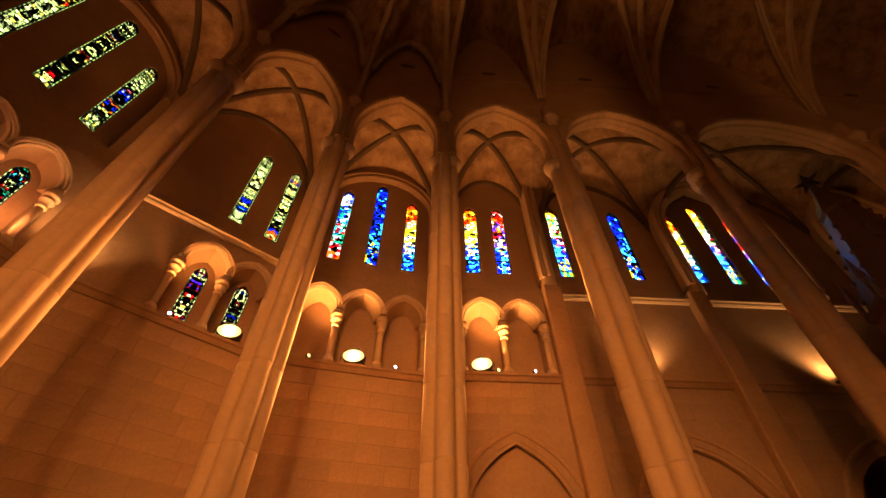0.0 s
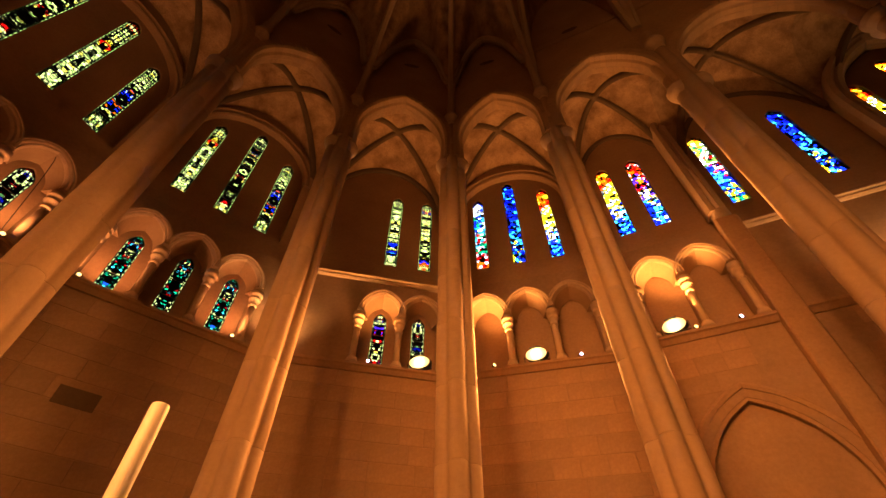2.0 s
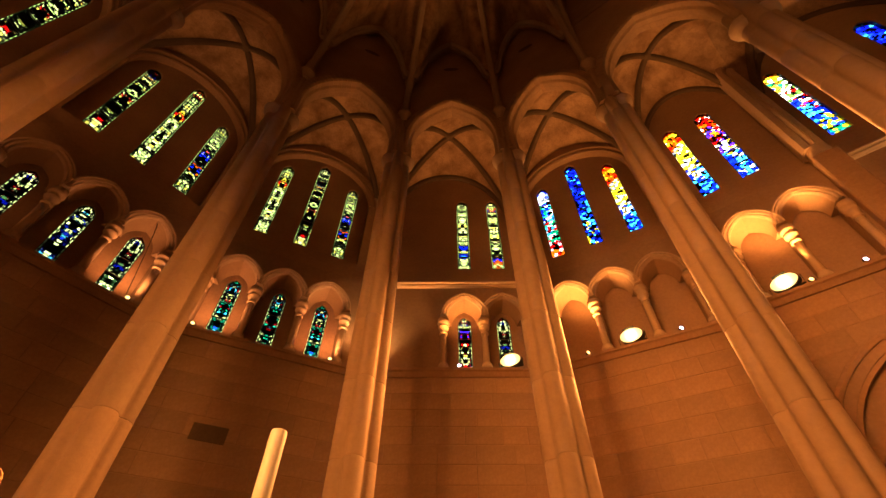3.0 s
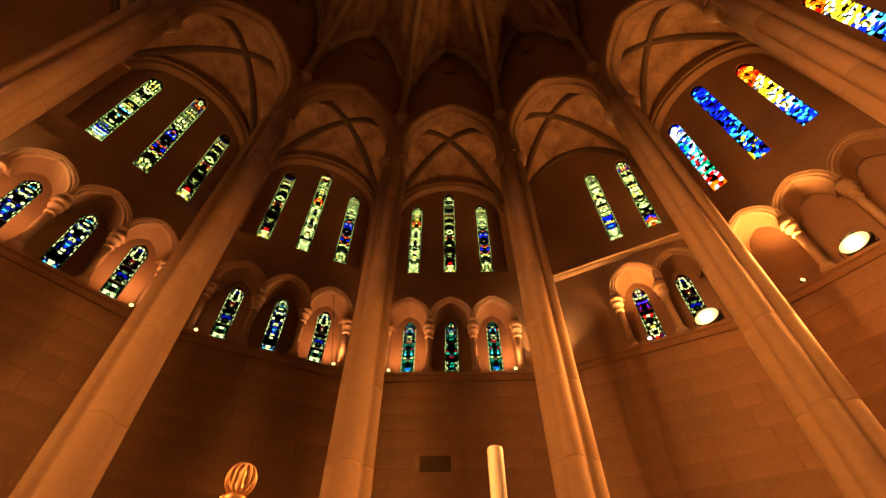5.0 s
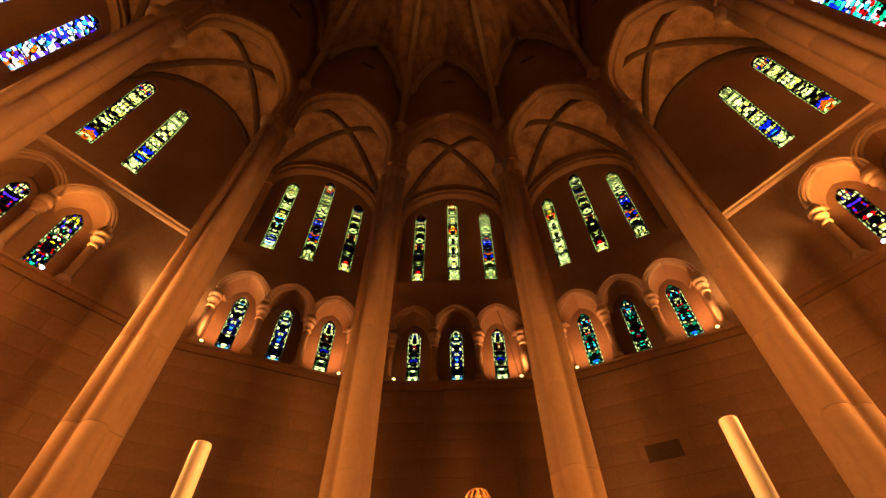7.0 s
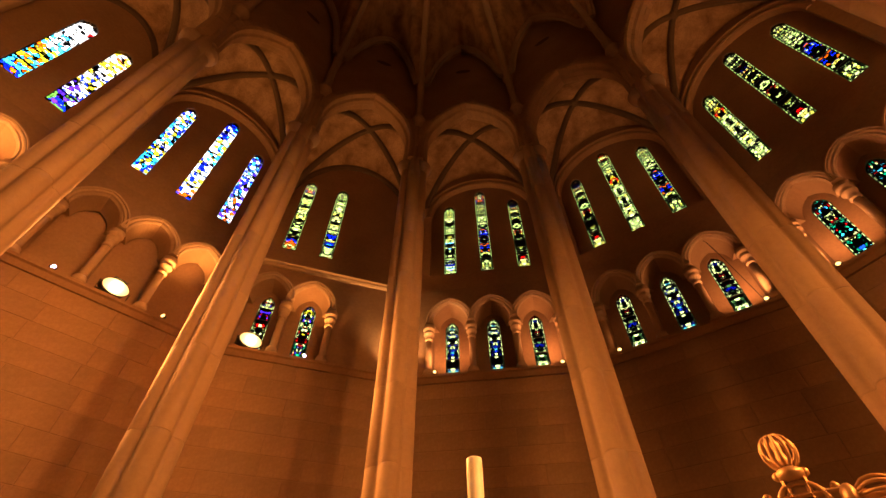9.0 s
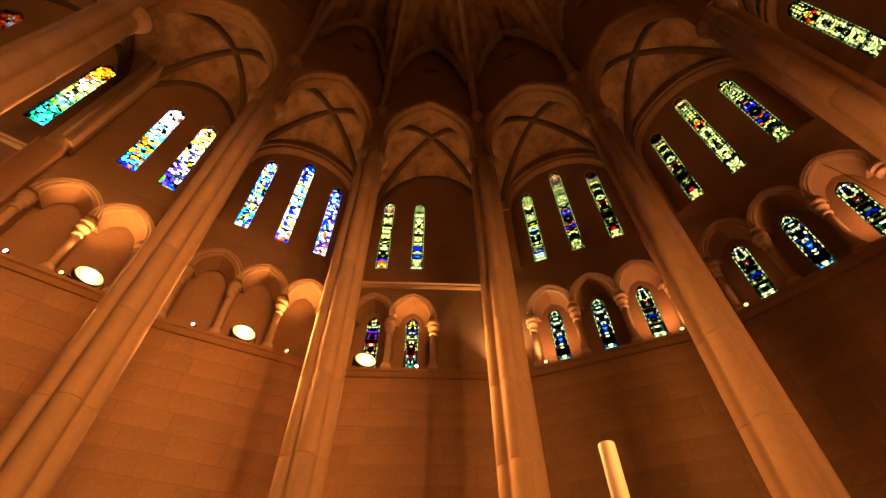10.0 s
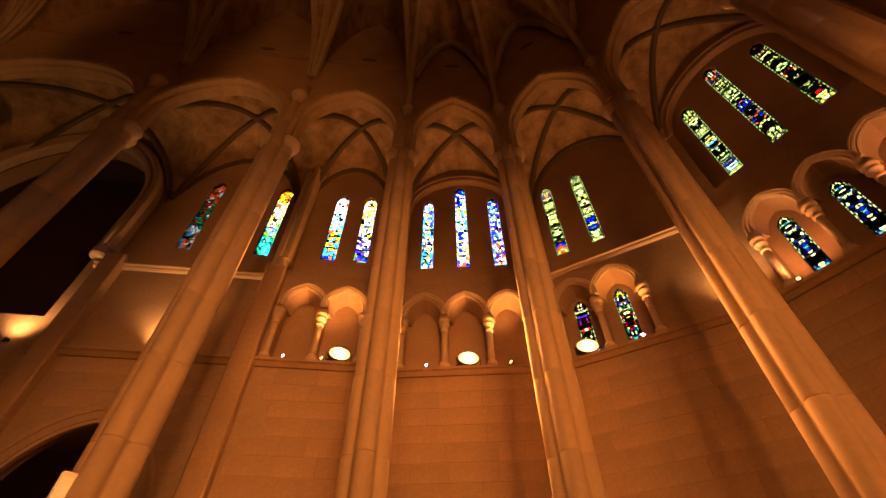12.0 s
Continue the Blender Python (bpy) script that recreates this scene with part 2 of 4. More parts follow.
FLAME = [vivid("flame_glass", [BLUE, CYAN, BLUE, WHITE, YELLOW, YELLOW, WHITE, YELLOW, ORANGE, RED], [BLUE, ORANGE, RED], 0.80, 0.9),
         vivid("flame_rose_glass", [BLUE, BLUE, CYAN, WHITE, YELLOW, VIOLET, WHITE, ORANGE, RED, RED], [BLUE, RED, VIOLET], 0.80, 0.8),
         vivid("noon_glass", [YELLOW, BLUE, CYAN, BLUE, RED, WHITE, GREEN, WHITE, YELLOW, ORANGE], [BLUE, TEAL, YELLOW], 0.82, 0.85)]
# WHITE panes among the colours paint in the burnt-out daylight
NOON = [vivid("white_noon_glass", [GREEN, VIOLET, WHITE, BLUE, WHITE, YELLOW, WHITE, WHITE, YELLOW, ORANGE], [BLUE, VIOLET, WHITE], 0.88, 0.75),
        vivid("rose_noon_glass", [BLUE, CYAN, ORANGE, YELLOW, CYAN, WHITE, WHITE, WHITE, WHITE, RED], [BLUE, ORANGE, WHITE], 0.88, 0.85),
        vivid("green_noon_glass", [CYAN, TEAL, CYAN, GREEN, WHITE, YELLOW, WHITE, YELLOW, ORANGE, ORANGE], [TEAL, WHITE, ORANGE], 0.86, 0.9)]
MEADOW = vivid("meadow_glass", [ORANGE, WHITE, CYAN, GREEN, TEAL, RED, WHITE, ORANGE, ORANGE, RED], [GREEN, ORANGE, RED], 0.85, 0.8)


# ---------------------------------------------------------------- mesh helpers
def part(name, bm, material, parent=None, label="", m=None, smooth=False):
    me = bpy.data.meshes.new(name)
    bm.to_mesh(me)
    bm.free()
    if smooth:
        for p in me.polygons:
            p.use_smooth = True
    return piece(name, me, material, parent, label, m)


def piece(name, me, material, parent=None, label="", m=None):
    if material and not me.materials:
        me.materials.append(material)
    ob = new(name, me)
    if parent:
        ob.parent = parent
    if m is not None:
        ob.matrix_local = m
    if label:
        ob["label"] = label
    return ob


def box(x0, x1, y0, y1, z0, z1, bevel=0.0, bm=None):
    own = bmesh.new()
    bmesh.ops.create_cube(own, size=1, matrix=Matrix.Translation(((x0 + x1) / 2, (y0 + y1) / 2, (z0 + z1) / 2)) @ Matrix.Diagonal((x1 - x0, y1 - y0, z1 - z0, 1)))
    if bevel:
        bmesh.ops.bevel(own, geom=own.edges[:], offset=bevel, segments=1, affect='EDGES')
    if bm is None:
        return own
    me = bpy.data.meshes.new("tmp")
    own.to_mesh(me)
    own.free()
    bm.from_mesh(me)
    bpy.data.meshes.remove(me)
    return bm


def lathe(profile, n=16, bm=None):
    """profile: (radius, z) from bottom to top, closed with caps."""
    bm = bm or bmesh.new()
    rings = [[bm.verts.new((r * math.cos(2 * math.pi * i / n), r * math.sin(2 * math.pi * i / n), z)) for i in range(n)] for r, z in profile]
    for a, b in zip(rings, rings[1:]):
        for i in range(n):
            bm.faces.new((a[i], a[(i + 1) % n], b[(i + 1) % n], b[i]))
    bm.faces.new(rings[0][::-1])
    bm.faces.new(rings[-1])
    return bm


def sweep(points, section, up=(0, 0, 1), bm=None):
    """Carries a closed section (a, b) along a line of points: a runs across, b along 'up' made square to the line."""
    bm = bm or bmesh.new()
    pts = [Vector(p) for p in points]
    rings = []
    for i, p in enumerate(pts):
        d = (pts[min(i + 1, len(pts) - 1)] - pts[max(i - 1, 0)]).normalized()
        u = Vector(up)
        u = (u - d * u.dot(d)).normalized()
        s = d.cross(u)
        rings.append([bm.verts.new(p + s * a + u * b) for a, b in section])
    n = len(section)
    for a, b in zip(rings, rings[1:]):
        for i in range(n):
            bm.faces.new((a[i], a[(i + 1) % n], b[(i + 1) % n], b[i]))
    bm.faces.new(rings[0][::-1])
    bm.faces.new(rings[-1])
    bmesh.ops.recalc_face_normals(bm, faces=bm.faces[:])
    return bm


def circle(r, n=8, cx=0, cy=0):
    return [(cx + r * math.cos(2 * math.pi * i / n), cy + r * math.sin(2 * math.pi * i / n)) for i in range(n)]


def pointed(half, rise, n=8):
    """(x, z) along a pointed arch from its left foot over the tip to its right foot."""
    r = (half * half + rise * rise) / (2 * half)
    top = math.asin(min(1, rise / r))
    if rise < half:
        r, top = half, math.pi / 2
        left = [(-half * math.cos(top * i / n), rise * math.sin(top * i / n)) for i in range(n + 1)]
    else:
        left = [(r - half - r * math.cos(top * i / n), r * math.sin(top * i / n)) for i in range(n + 1)]
    return left + [(-x, z) for x, z in left[-2::-1]]


def lancet(cx, half, z0, z_spring, rise, n=6):
    return [(cx + half, z0), (cx - half, z0)][::-1][::-1] and [(cx - half, z0)] + [(cx + x, z_spring + z) for x, z in pointed(half, rise, n)] + [(cx + half, z0)]


def slab(outline, holes, y0, y1):
    """A wall in its own x, z plane between depths y0 and y1, with openings right through."""
    bm = bmesh.new()
    edges = []
    for loop in (outline, *holes):
        vs = [bm.verts.new((x, y0, z)) for x, z in loop]
        edges += [bm.edges.new((vs[i], vs[(i + 1) % len(vs)])) for i in range(len(vs))]
    made = bmesh.ops.triangle_fill(bm, use_beauty=True, use_dissolve=False, edges=edges)
    faces = [g for g in made["geom"] if isinstance(g, bmesh.types.BMFace)]
    ext = bmesh.ops.extrude_face_region(bm, geom=faces)
    bmesh.ops.translate(bm, vec=(0, y1 - y0, 0), verts=[v for v in ext["geom"] if isinstance(v, bmesh.types.BMVert)])
    bmesh.ops.recalc_face_normals(bm, faces=bm.faces[:])
    return bm


def turned(az, dist=0.0, z=0.0):
    """A frame on the ring round the apse: x to the viewer's right, y outwards."""
    a = radians(az)
    return Matrix.Translation((-math.sin(a) * dist, math.cos(a) * dist, z)) @ Matrix.Rotation(a, 4, 'Z')


def holder(name, m, label, category, kind="", group=""):
    ob = new(name)
    ob.matrix_world = m
    return tagged(ob, label, category, group, kind)


# ---------------------------------------------------------------- walls
def arch_band(half, rise, z_spring, jamb, section, n=10, cx=0.0, y=0.0):
    """A moulded band that follows an arch, with straight jambs below."""
    pts = [(cx + x, y, z_spring + z) for x, z in pointed(half, rise, n)]
    if jamb:
        pts = [(cx - half, y, z_spring - jamb)] + pts + [(cx + half, y, z_spring - jamb)]
    return sweep(pts, section, up=(0, 1, 0))


COLONNETTE = None


def colonnettes(wall, xs, y):
    """Little shafts with ring capitals and bases between the arches of the wall arcade."""
    global COLONNETTE
    if COLONNETTE is None:
        def mesh(bm, name, mat):
            me = bpy.data.meshes.new(name)
            bm.to_mesh(me)
            bm.free()
            for p in me.polygons:
                p.use_smooth = True
            me.materials.append(mat)
            return me
        COLONNETTE = (
            mesh(lathe([(0.075, 0.0), (0.072, 0.95)], 12), "colonnette", TRIM),
            mesh(lathe([(0.076, 0), (0.10, 0.02), (0.10, 0.05), (0.085, 0.07), (0.09, 0.12), (0.11, 0.17), (0.135, 0.19), (0.135, 0.22), (0.115, 0.24), (0.13, 0.30), (0.15, 0.31), (0.15, 0.36), (0.13, 0.38), (0.145, 0.44)], 12), "capital", TRIM),
            mesh(lathe([(0.13, 0.0), (0.13, 0.06), (0.11, 0.09), (0.115, 0.12), (0.08, 0.15)], 12), "base", TRIM))
    shaft, cap, base = COLONNETTE
    for x in xs:
        ob = piece("colonnette", shaft, None, wall, m=Matrix.Translation((x, y, Z_SILL + 0.10)))
        piece("capital", cap, None, ob, m=Matrix.Translation((0, 0, 0.88)))
        piece("base", base, None, ob, m=Matrix.Translation((0, 0, -0.06)))


HOOD = [(-0.03, 0.02), (-0.03, -0.05), (0.0, -0.09), (0.02, -0.05), (0.035, -0.11), (0.07, -0.12), (0.085, -0.07), (0.10, -0.13), (0.13, -0.13), (0.15, 0.0)]
SPLAY = [(-0.08, 0.34), (0.045, -0.05), (0.07, -0.05), (0.07, 0.34)]


def arcade_arches(wall, xs):
    """Broad splayed arches under thin triple-rolled hoods."""
    for x in xs:
        part("hood", arch_band(0.46, 0.60, 8.72, 0, HOOD, cx=x, y=FRONT), TRIM, wall)
        part("arch", arch_band(0.40, 0.52, 8.72, 0, SPLAY, cx=x, y=FRONT), PIER, wall)


def string_course(wall, x0, x1, y=FRONT, moulded=True, z=Z_STRING - 0.05):
    if moulded:
        part("string_course", sweep([(x0, y, z), (x1, y, z)], [(0.0, -0.09), (0.05, -0.09), (0.09, -0.05), (0.09, -0.02), (0.06, -0.01), (0.13, 0.02), (0.13, 0.05), (0.0, 0.09)], up=(0, 0, 1)), TRIM, wall)
    part("sill", sweep([(x0, y, Z_SILL), (x1, y, Z_SILL)], [(-0.02, -0.16), (0.05, -0.16), (0.12, -0.08), (0.17, -0.06), (0.17, 0.0), (-0.02, 0.02)], up=(0, 0, 1)), STONE, wall)


GLASS_MESH = {}


def stained_window(number, m, width, z0, z_top, material, label):
    """A lancet light: frame, saddle bars and its glass in panels."""
    win = holder("window_%d" % number, m, label, "window", "structure")
    half = width / 2
    spring = z_top - z0 - width * 0.75
    key = (round(width, 2), round(spring, 2))
    part("window_frame", sweep([(half, 0, 0), (-half, 0, 0)] + [(x, 0, spring + z) for x, z in pointed(half, width * 0.75, 6)][0:] + [(half, 0, 0.001)],
                               [(-0.018, -0.03), (0.018, -0.03), (0.018, 0.03), (-0.018, 0.03)], up=(0, 1, 0)), LEAD, win)
    count = max(3, round(spring / 0.55))
    for i in range(count):
        a, b = spring * i / count, spring * (i + 1) / count
        gk = (round(half, 3), round(a, 3), round(b, 3), material.name, i == count - 1)
        if gk not in GLASS_MESH:
            loop = [(-half, a), (half, a), (half, b), (-half, b)]
            if i == count - 1:
                loop = [(half, a), *[(x, spring + z) for x, z in pointed(half, width * 0.75, 6)][::-1], (-half, a)]
            bm = slab(loop, [], -0.004, 0.004)
            me = bpy.data.meshes.new("pane")
            bm.to_mesh(me)
            bm.free()
            me.materials.append(material)
            GLASS_MESH[gk] = me
        piece("pane", GLASS_MESH[gk], None, win)
        if i:
            part("saddle_bar", box(-half, half, -0.016, 0.002, a - 0.007, a + 0.007), LEAD, win)
    return win


BLOCKS = {}


def block_mesh(length, height):
    key = (length, height)
    if key not in BLOCKS:
        g = 0.003
        me = bpy.data.meshes.new("stone_block")
        x, z, b, d = length / 2 - g, height / 2 - g, 0.006, 0.007
        vs = [(-x, 0, -z), (x, 0, -z), (x, 0, z), (-x, 0, z), (-x + b, -d, -z + b), (x - b, -d, -z + b), (x - b, -d, z - b), (-x + b, -d, z - b)]
        me.from_pydata(vs, [], [(4, 5, 6, 7), (0, 1, 5, 4), (1, 2, 6, 5), (2, 3, 7, 6), (3, 0, 4, 7)])
        me.materials.append(ASHLAR)
        BLOCKS[key] = me
    return BLOCKS[key]


def lay_blocks(wall, x0, x1, z0, z1, y, skip=lambda x, z, l: False, seed=1):
    rng = random.Random(seed)
    h = 0.37
    n = int((z1 - z0) / h)
    for k in range(n):
        z = z1 - (k + 0.5) * h
        x = x0
        first = True
        while x < x1 - 0.2:
            l = rng.choice((0.5, 0.75, 0.9, 1.05)) if not first else rng.choice((0.35, 0.6, 0.8))
            if x + l > x1 - 0.15:
                l = round(x1 - x, 2)
            first = False
            if not skip(x + l / 2, z, l):
                piece("stone_block", block_mesh(l, h), None, wall, m=Matrix.Translation((x + l / 2, y, z)))
            x += l


WALL_ARCH = [(-0.05, 0.03), (-0.05, -0.02), (0.0, -0.06), (0.07, -0.03), (0.10, -0.01), (0.15, -0.08), (0.22, -0.08), (0.26, -0.03), (0.30, 0.02)]
NUMBER = [0]


def next_window():
    NUMBER[0] += 1
    return NUMBER[0]


def apse_bay(index, az, lights, lower, glass_up, glass_low, words):
    """One flat side of the apse: plain wall, arcade, string course and lancets."""
    m = turned(az, R)
    half = R * math.tan(radians(STEP / 2)) + 0.02
    hf = (R + FRONT) * math.tan(radians(STEP / 2)) + 0.02
    wall = holder("wall_apse_%d" % index, m, "tan limestone apse wall with arcade and lancets", "wall", "structure")
    holes = [lancet(x, 0.45, Z_SILL + 0.02, 8.72, 0.57) for x in lower]
    part("lower_wall", slab([(-hf, 0), (hf, 0), (hf, Z_STRING), (-hf, Z_STRING)], holes, FRONT, 0.10), MORTAR, wall)
    tops = [14.62 if len(lights) == 3 and i == 1 else 13.95 for i in range(len(lights))]
    holes = [lancet(x, 0.18, Z_WIN, t - 0.30, 0.29) for x, t in zip(lights, tops)]
    part("upper_wall", slab([(-half, Z_STRING - 0.05), (half, Z_STRING - 0.05), (half, 17.25), (-half, 17.25)], holes, 0.0, 0.14), STONE, wall)
    if len(lights) == 3:
        # the lights stand in a shallow recess under a moulded wall arch
        hole = lancet(0, 1.62, 10.5, 13.15, 1.6, 14)
        part("recess_frame", slab([(-half, Z_STRING - 0.2), (half, Z_STRING - 0.2), (half, 17.25), (-half, 17.25)], [hole], -0.18, -0.003), STONE, wall)
        part("wall_arch", arch_band(1.66, 1.64, 13.15, 0, WALL_ARCH, n=14, y=-0.18), STONE, wall)
    wide = [lancet(x, 0.30, Z_WIN - 0.05, t + 0.55, 0.40) for x, t in zip(lights, tops)]
    part("outer_leaf", slab([(-half, Z_STRING - 0.05), (half, Z_STRING - 0.05), (half, 17.25), (-half, 17.25)], wide, 0.144, 0.5), STONE, wall)
    holes = [lancet(x, 0.17, 7.5, 8.78, 0.28) for x in lower] if glass_low else []
    back = half + 0.05
    part("niche_back", slab([(-back, 6.6), (back, 6.6), (back, Z_STRING - 0.06), (-back, Z_STRING - 0.06)], holes, 0.14, 0.24), STONE, wall)
    wide = [lancet(x, 0.26, 7.45, 9.15, 0.32) for x in lower] if glass_low else []
    part("niche_outer", slab([(-back, 6.6), (back, 6.6), (back, Z_STRING - 0.06), (-back, Z_STRING - 0.06)], wide, 0.244, 0.50), STONE, wall)
    part("outer_wall", box(-half, half, 0.14, 0.5, 0, 6.6), STONE, wall)
    arcade_arches(wall, lower)
    gaps = sorted({round(x + s * 0.525, 2) for x in lower for s in (-1, 1)})
    merged = []
    for g in gaps:
        if not merged or g - merged[-1] > 0.2:
            merged.append(g)
    colonnettes(wall, merged, FRONT - 0.02)
    string_course(wall, -hf, hf, moulded=len(lights) == 2)
    for i, (x, t) in enumerate(zip(lights, tops)):
        glass = glass_up[i % len(glass_up)]
        stained_window(next_window(), m @ Matrix.Translation((x, 0.05, Z_WIN)), 0.385, Z_WIN, t + 0.02, glass, words[0])
    if glass_low:
        for i, x in enumerate(lower):
            stained_window(next_window(), m @ Matrix.Translation((x, 0.185, 7.49)), 0.36, 7.49, 9.08, glass_low[i % len(glass_low)], words[1])
    if index == 3:
        # near-black slab on the face; a small recess's shade is put into its colour
        part("stone_block", box(-0.65, -0.05, FRONT - 0.012, FRONT, 5.13, 5.43, 0.004), RIB, wall, "dark slab that paints in the shade of a small recess")
    lay_blocks(wall, -hf + 0.02, hf - 0.02, 2.6, Z_SILL - 0.17, FRONT, seed=index)
    return wall


S3 = [-1.06, 0.0, 1.06]
GREYGREEN = "tall lancet of pale green grisaille stained glass"
G, F = GRISAILLE, FIGURED
apse_bay(1, 0, S3, S3, (G[3], G[1], G[2]), (F[1], F[0], F[1]), (GREYGREEN, "small lancet with blue and green figured glass"))
apse_bay(2, STEP, S3, S3, (G[0], G[2], G[3]), (F[0], F[0], F[1]), (GREYGREEN, "small lancet with blue and green figured glass"))
apse_bay(3, -STEP, S3, S3, (G[1], G[3], G[2]), (TEALGLASS[0], TEALGLASS[1], TEALGLASS[0]), (GREYGREEN, "small lancet with teal and ruby figured glass"))
apse_bay(4, 2 * STEP, [-1.41, -0.40], [-1.41, -0.42], LIMPID, RUBY, (GREYGREEN, "small lancet with violet and red figured glass"))
apse_bay(5, -2 * STEP, [0.48, 1.46], [0.42, 1.41], LIMPID[::-1], (RUBY[0], F[1]), (GREYGREEN, "small lancet with violet and red figured glass"))
apse_bay(6, 3 * STEP, S3, S3, ICE, None, ("tall lancet of sunlit blue and white glass", ""))
apse_bay(7, -3 * STEP, S3, S3, (EMBER, SAPPHIRE, FLAME[0]), None, ("tall lancet of sunlit blue and red glass", ""))

# choir walls: x runs along the wall, away from the apse on the right side and towards it on the left
L0, L1 = 0.35, 23.5     # distance behind the middle of the apse


def choir_wall(side):
    s = 1 if side == "right" else -1
    m = turned(-90 * s, R)
    wall = holder("wall_choir_%s" % side, m, "tan limestone choir wall with tall arches", "wall", "structure")

    def X(d):
        return s * d

    lows = [1.45, 2.45]
    big = [5.6, 9.6, 15.4] + ([1.95] if s > 0 else [])
    holes = [lancet(X(d), 0.45, Z_SILL + 0.02, 8.72, 0.57) for d in lows]
    holes += [lancet(X(d), 1.35 if d > 2 else 1.15, 0.02, 4.0, 1.75, 10) for d in big]
    outline = [(X(L0), 0), (X(L1), 0), (X(L1), Z_STRING), (X(L0), Z_STRING)]
    if s < 0:
        outline = [(X(L0), 0), (X(L1), 0), (X(L1), Z_STRING), (X(12.85), Z_STRING), (X(12.85), 8.0), (X(7.95), 8.0), (X(7.95), Z_STRING), (X(L0), Z_STRING)]
    part("lower_wall", slab(outline, holes, FRONT, 0.10), MORTAR, wall)
    lights = [(d, t, g) for d, t, g in zip((1.35, 2.25, 4.1, 6.2), (13.8, 13.8, 13.9, 13.9), (*FLAME, SAPPHIRE) if s > 0 else (*NOON, MEADOW))]
    if s > 0:
        lights += [(8.1, 13.8, FLAME[0]), (9.2, 14.5, FLAME[2]), (10.2, 13.8, FLAME[1]), (13.6, 13.8, FLAME[0]), (14.7, 14.5, FLAME[1]), (15.8, 13.8, FLAME[2])]
    holes = [lancet(X(d), 0.205, Z_WIN, t - 0.32, 0.31) for d, t, g in lights]
    wide = [lancet(X(d + 0.12), 0.42, Z_WIN - 0.05, t + 0.5, 0.45) for d, t, g in lights]
    low = Z_STRING - 0.05
    outline = [(X(L0), low), (X(L1), low), (X(L1), 17.25), (X(L0), 17.25)]
    if s < 0:
        arch = [(X(10.4) + x, 12.1 + z) for x, z in pointed(2.45, 3.25, 12)]
        outline = [(X(L0), low), (X(7.95), low)] + arch[::-1] + [(X(12.85), low), (X(L1), low), (X(L1), 17.25), (X(L0), 17.25)]
    part("upper_wall", slab(outline, holes, 0.0, 0.14), STONE, wall)
    part("outer_leaf", slab(outline, wide, 0.144, 0.5), STONE, wall)
    part("niche_back", box(min(X(0.2), X(3.6)), max(X(0.2), X(3.6)), 0.14, 0.5, 6.6, Z_STRING - 0.06), STONE, wall)
    arcade_arches(wall, [X(d) for d in lows])
    colonnettes(wall, [X(0.93), X(1.95), X(2.97)], FRONT - 0.02)
    for a, b, moulded in ([(L0, 3.3, False), (3.3, 7.75, True), (13.1, L1, True)] if s < 0 else [(L0, 3.3, False), (3.3, L1, True)]):
        string_course(wall, min(X(a), X(b)), max(X(a), X(b)), moulded=moulded, z=Z_STRING - 0.22)
    # tall arches that frame the upper lights
    # along the wall, half width, springing, rise
    tall = [(4.1, 0.74, 14.2, 1.0), (10.4, 2.58, 12.1, 3.35) if s < 0 else (9.2, 1.72, 12.6, 2.6), (14.7, 1.75, 12.6, 2.6)]
    band = [(-0.22, -0.02), (-0.22, -0.20), (-0.17, -0.30), (-0.06, -0.34), (0.0, -0.28), (0.08, -0.38), (0.20, -0.38), (0.26, -0.25), (0.26, 0.0)]
    for d, h, spring, rise in tall:
        part("tall_arch", arch_band(h, rise, spring, spring - 10.2, band, cx=X(d), y=-0.08, n=14), TRIM, wall)
        for e in (-1, 1):
            part("arch_base", lathe([(0.22, 0), (0.22, 0.07), (0.19, 0.11), (0.23, 0.17), (0.19, 0.24), (0.22, 0.29), (0.18, 0.36)], 14), TRIM, wall,
                 m=Matrix.Translation((X(d) + e * h, -0.26, Z_STRING + 0.05)), smooth=True)
            part("jamb_shaft", lathe([(0.13, 0), (0.13, spring - Z_STRING - 0.3)], 12), TRIM, wall, m=Matrix.Translation((X(d) + e * h, -0.28, Z_STRING + 0.3)), smooth=True)
    # flat buttress strips down the wall between the bays
    for d in (3.35, 7.3, 13.2):
        part("pilaster", box(X(d) - 0.24, X(d) + 0.24, FRONT - 0.24, FRONT + 0.02, 0, Z_STRING + 0.05, 0.03), STONE, wall)
    if s > 0:
        for a, b in ((0.7, 3.2), (4.15, 7.05)):
            part("blind_panel", box(a, b, FRONT + 0.16, FRONT + 0.24, 0, 6.0), ASHLAR, wall)
    hood = [(-0.04, -0.01), (-0.04, -0.03), (0.02, -0.05), (0.06, -0.03), (0.08, -0.01)]
    for d in big:
        part("arch", arch_band((1.35 if d > 2 else 1.15) + 0.2, 1.95, 4.0, 0, hood, cx=X(d), y=FRONT, n=12), STONE, wall)
        part("arch", arch_band(1.35 if d > 2 else 1.15, 1.75, 4.0, 3.98, [(-0.07, 0.02), (-0.07, 0.10), (0.03, 0.30), (0.05, 0.02)], cx=X(d), y=FRONT, n=12), STONE, wall)
    for d, t, g in lights:
        stained_window(next_window(), m @ Matrix.Translation((X(d), 0.05, Z_WIN)), 0.43, Z_WIN, t + 0.02, g, "tall lancet of glowing multicoloured stained glass")

    def skip(x, z, l):
        d = abs(x)
        if any(abs(d - p) < 0.24 + l / 2 - 0.02 for p in (3.35, 7.3, 13.2)):
            return True
        for b in big:
            half = 1.62 if b > 2 else 1.42
            top = 4.0 + (1.95 if abs(d - b) < 0.6 else 1.5 if abs(d - b) < 1.1 else 0.6)
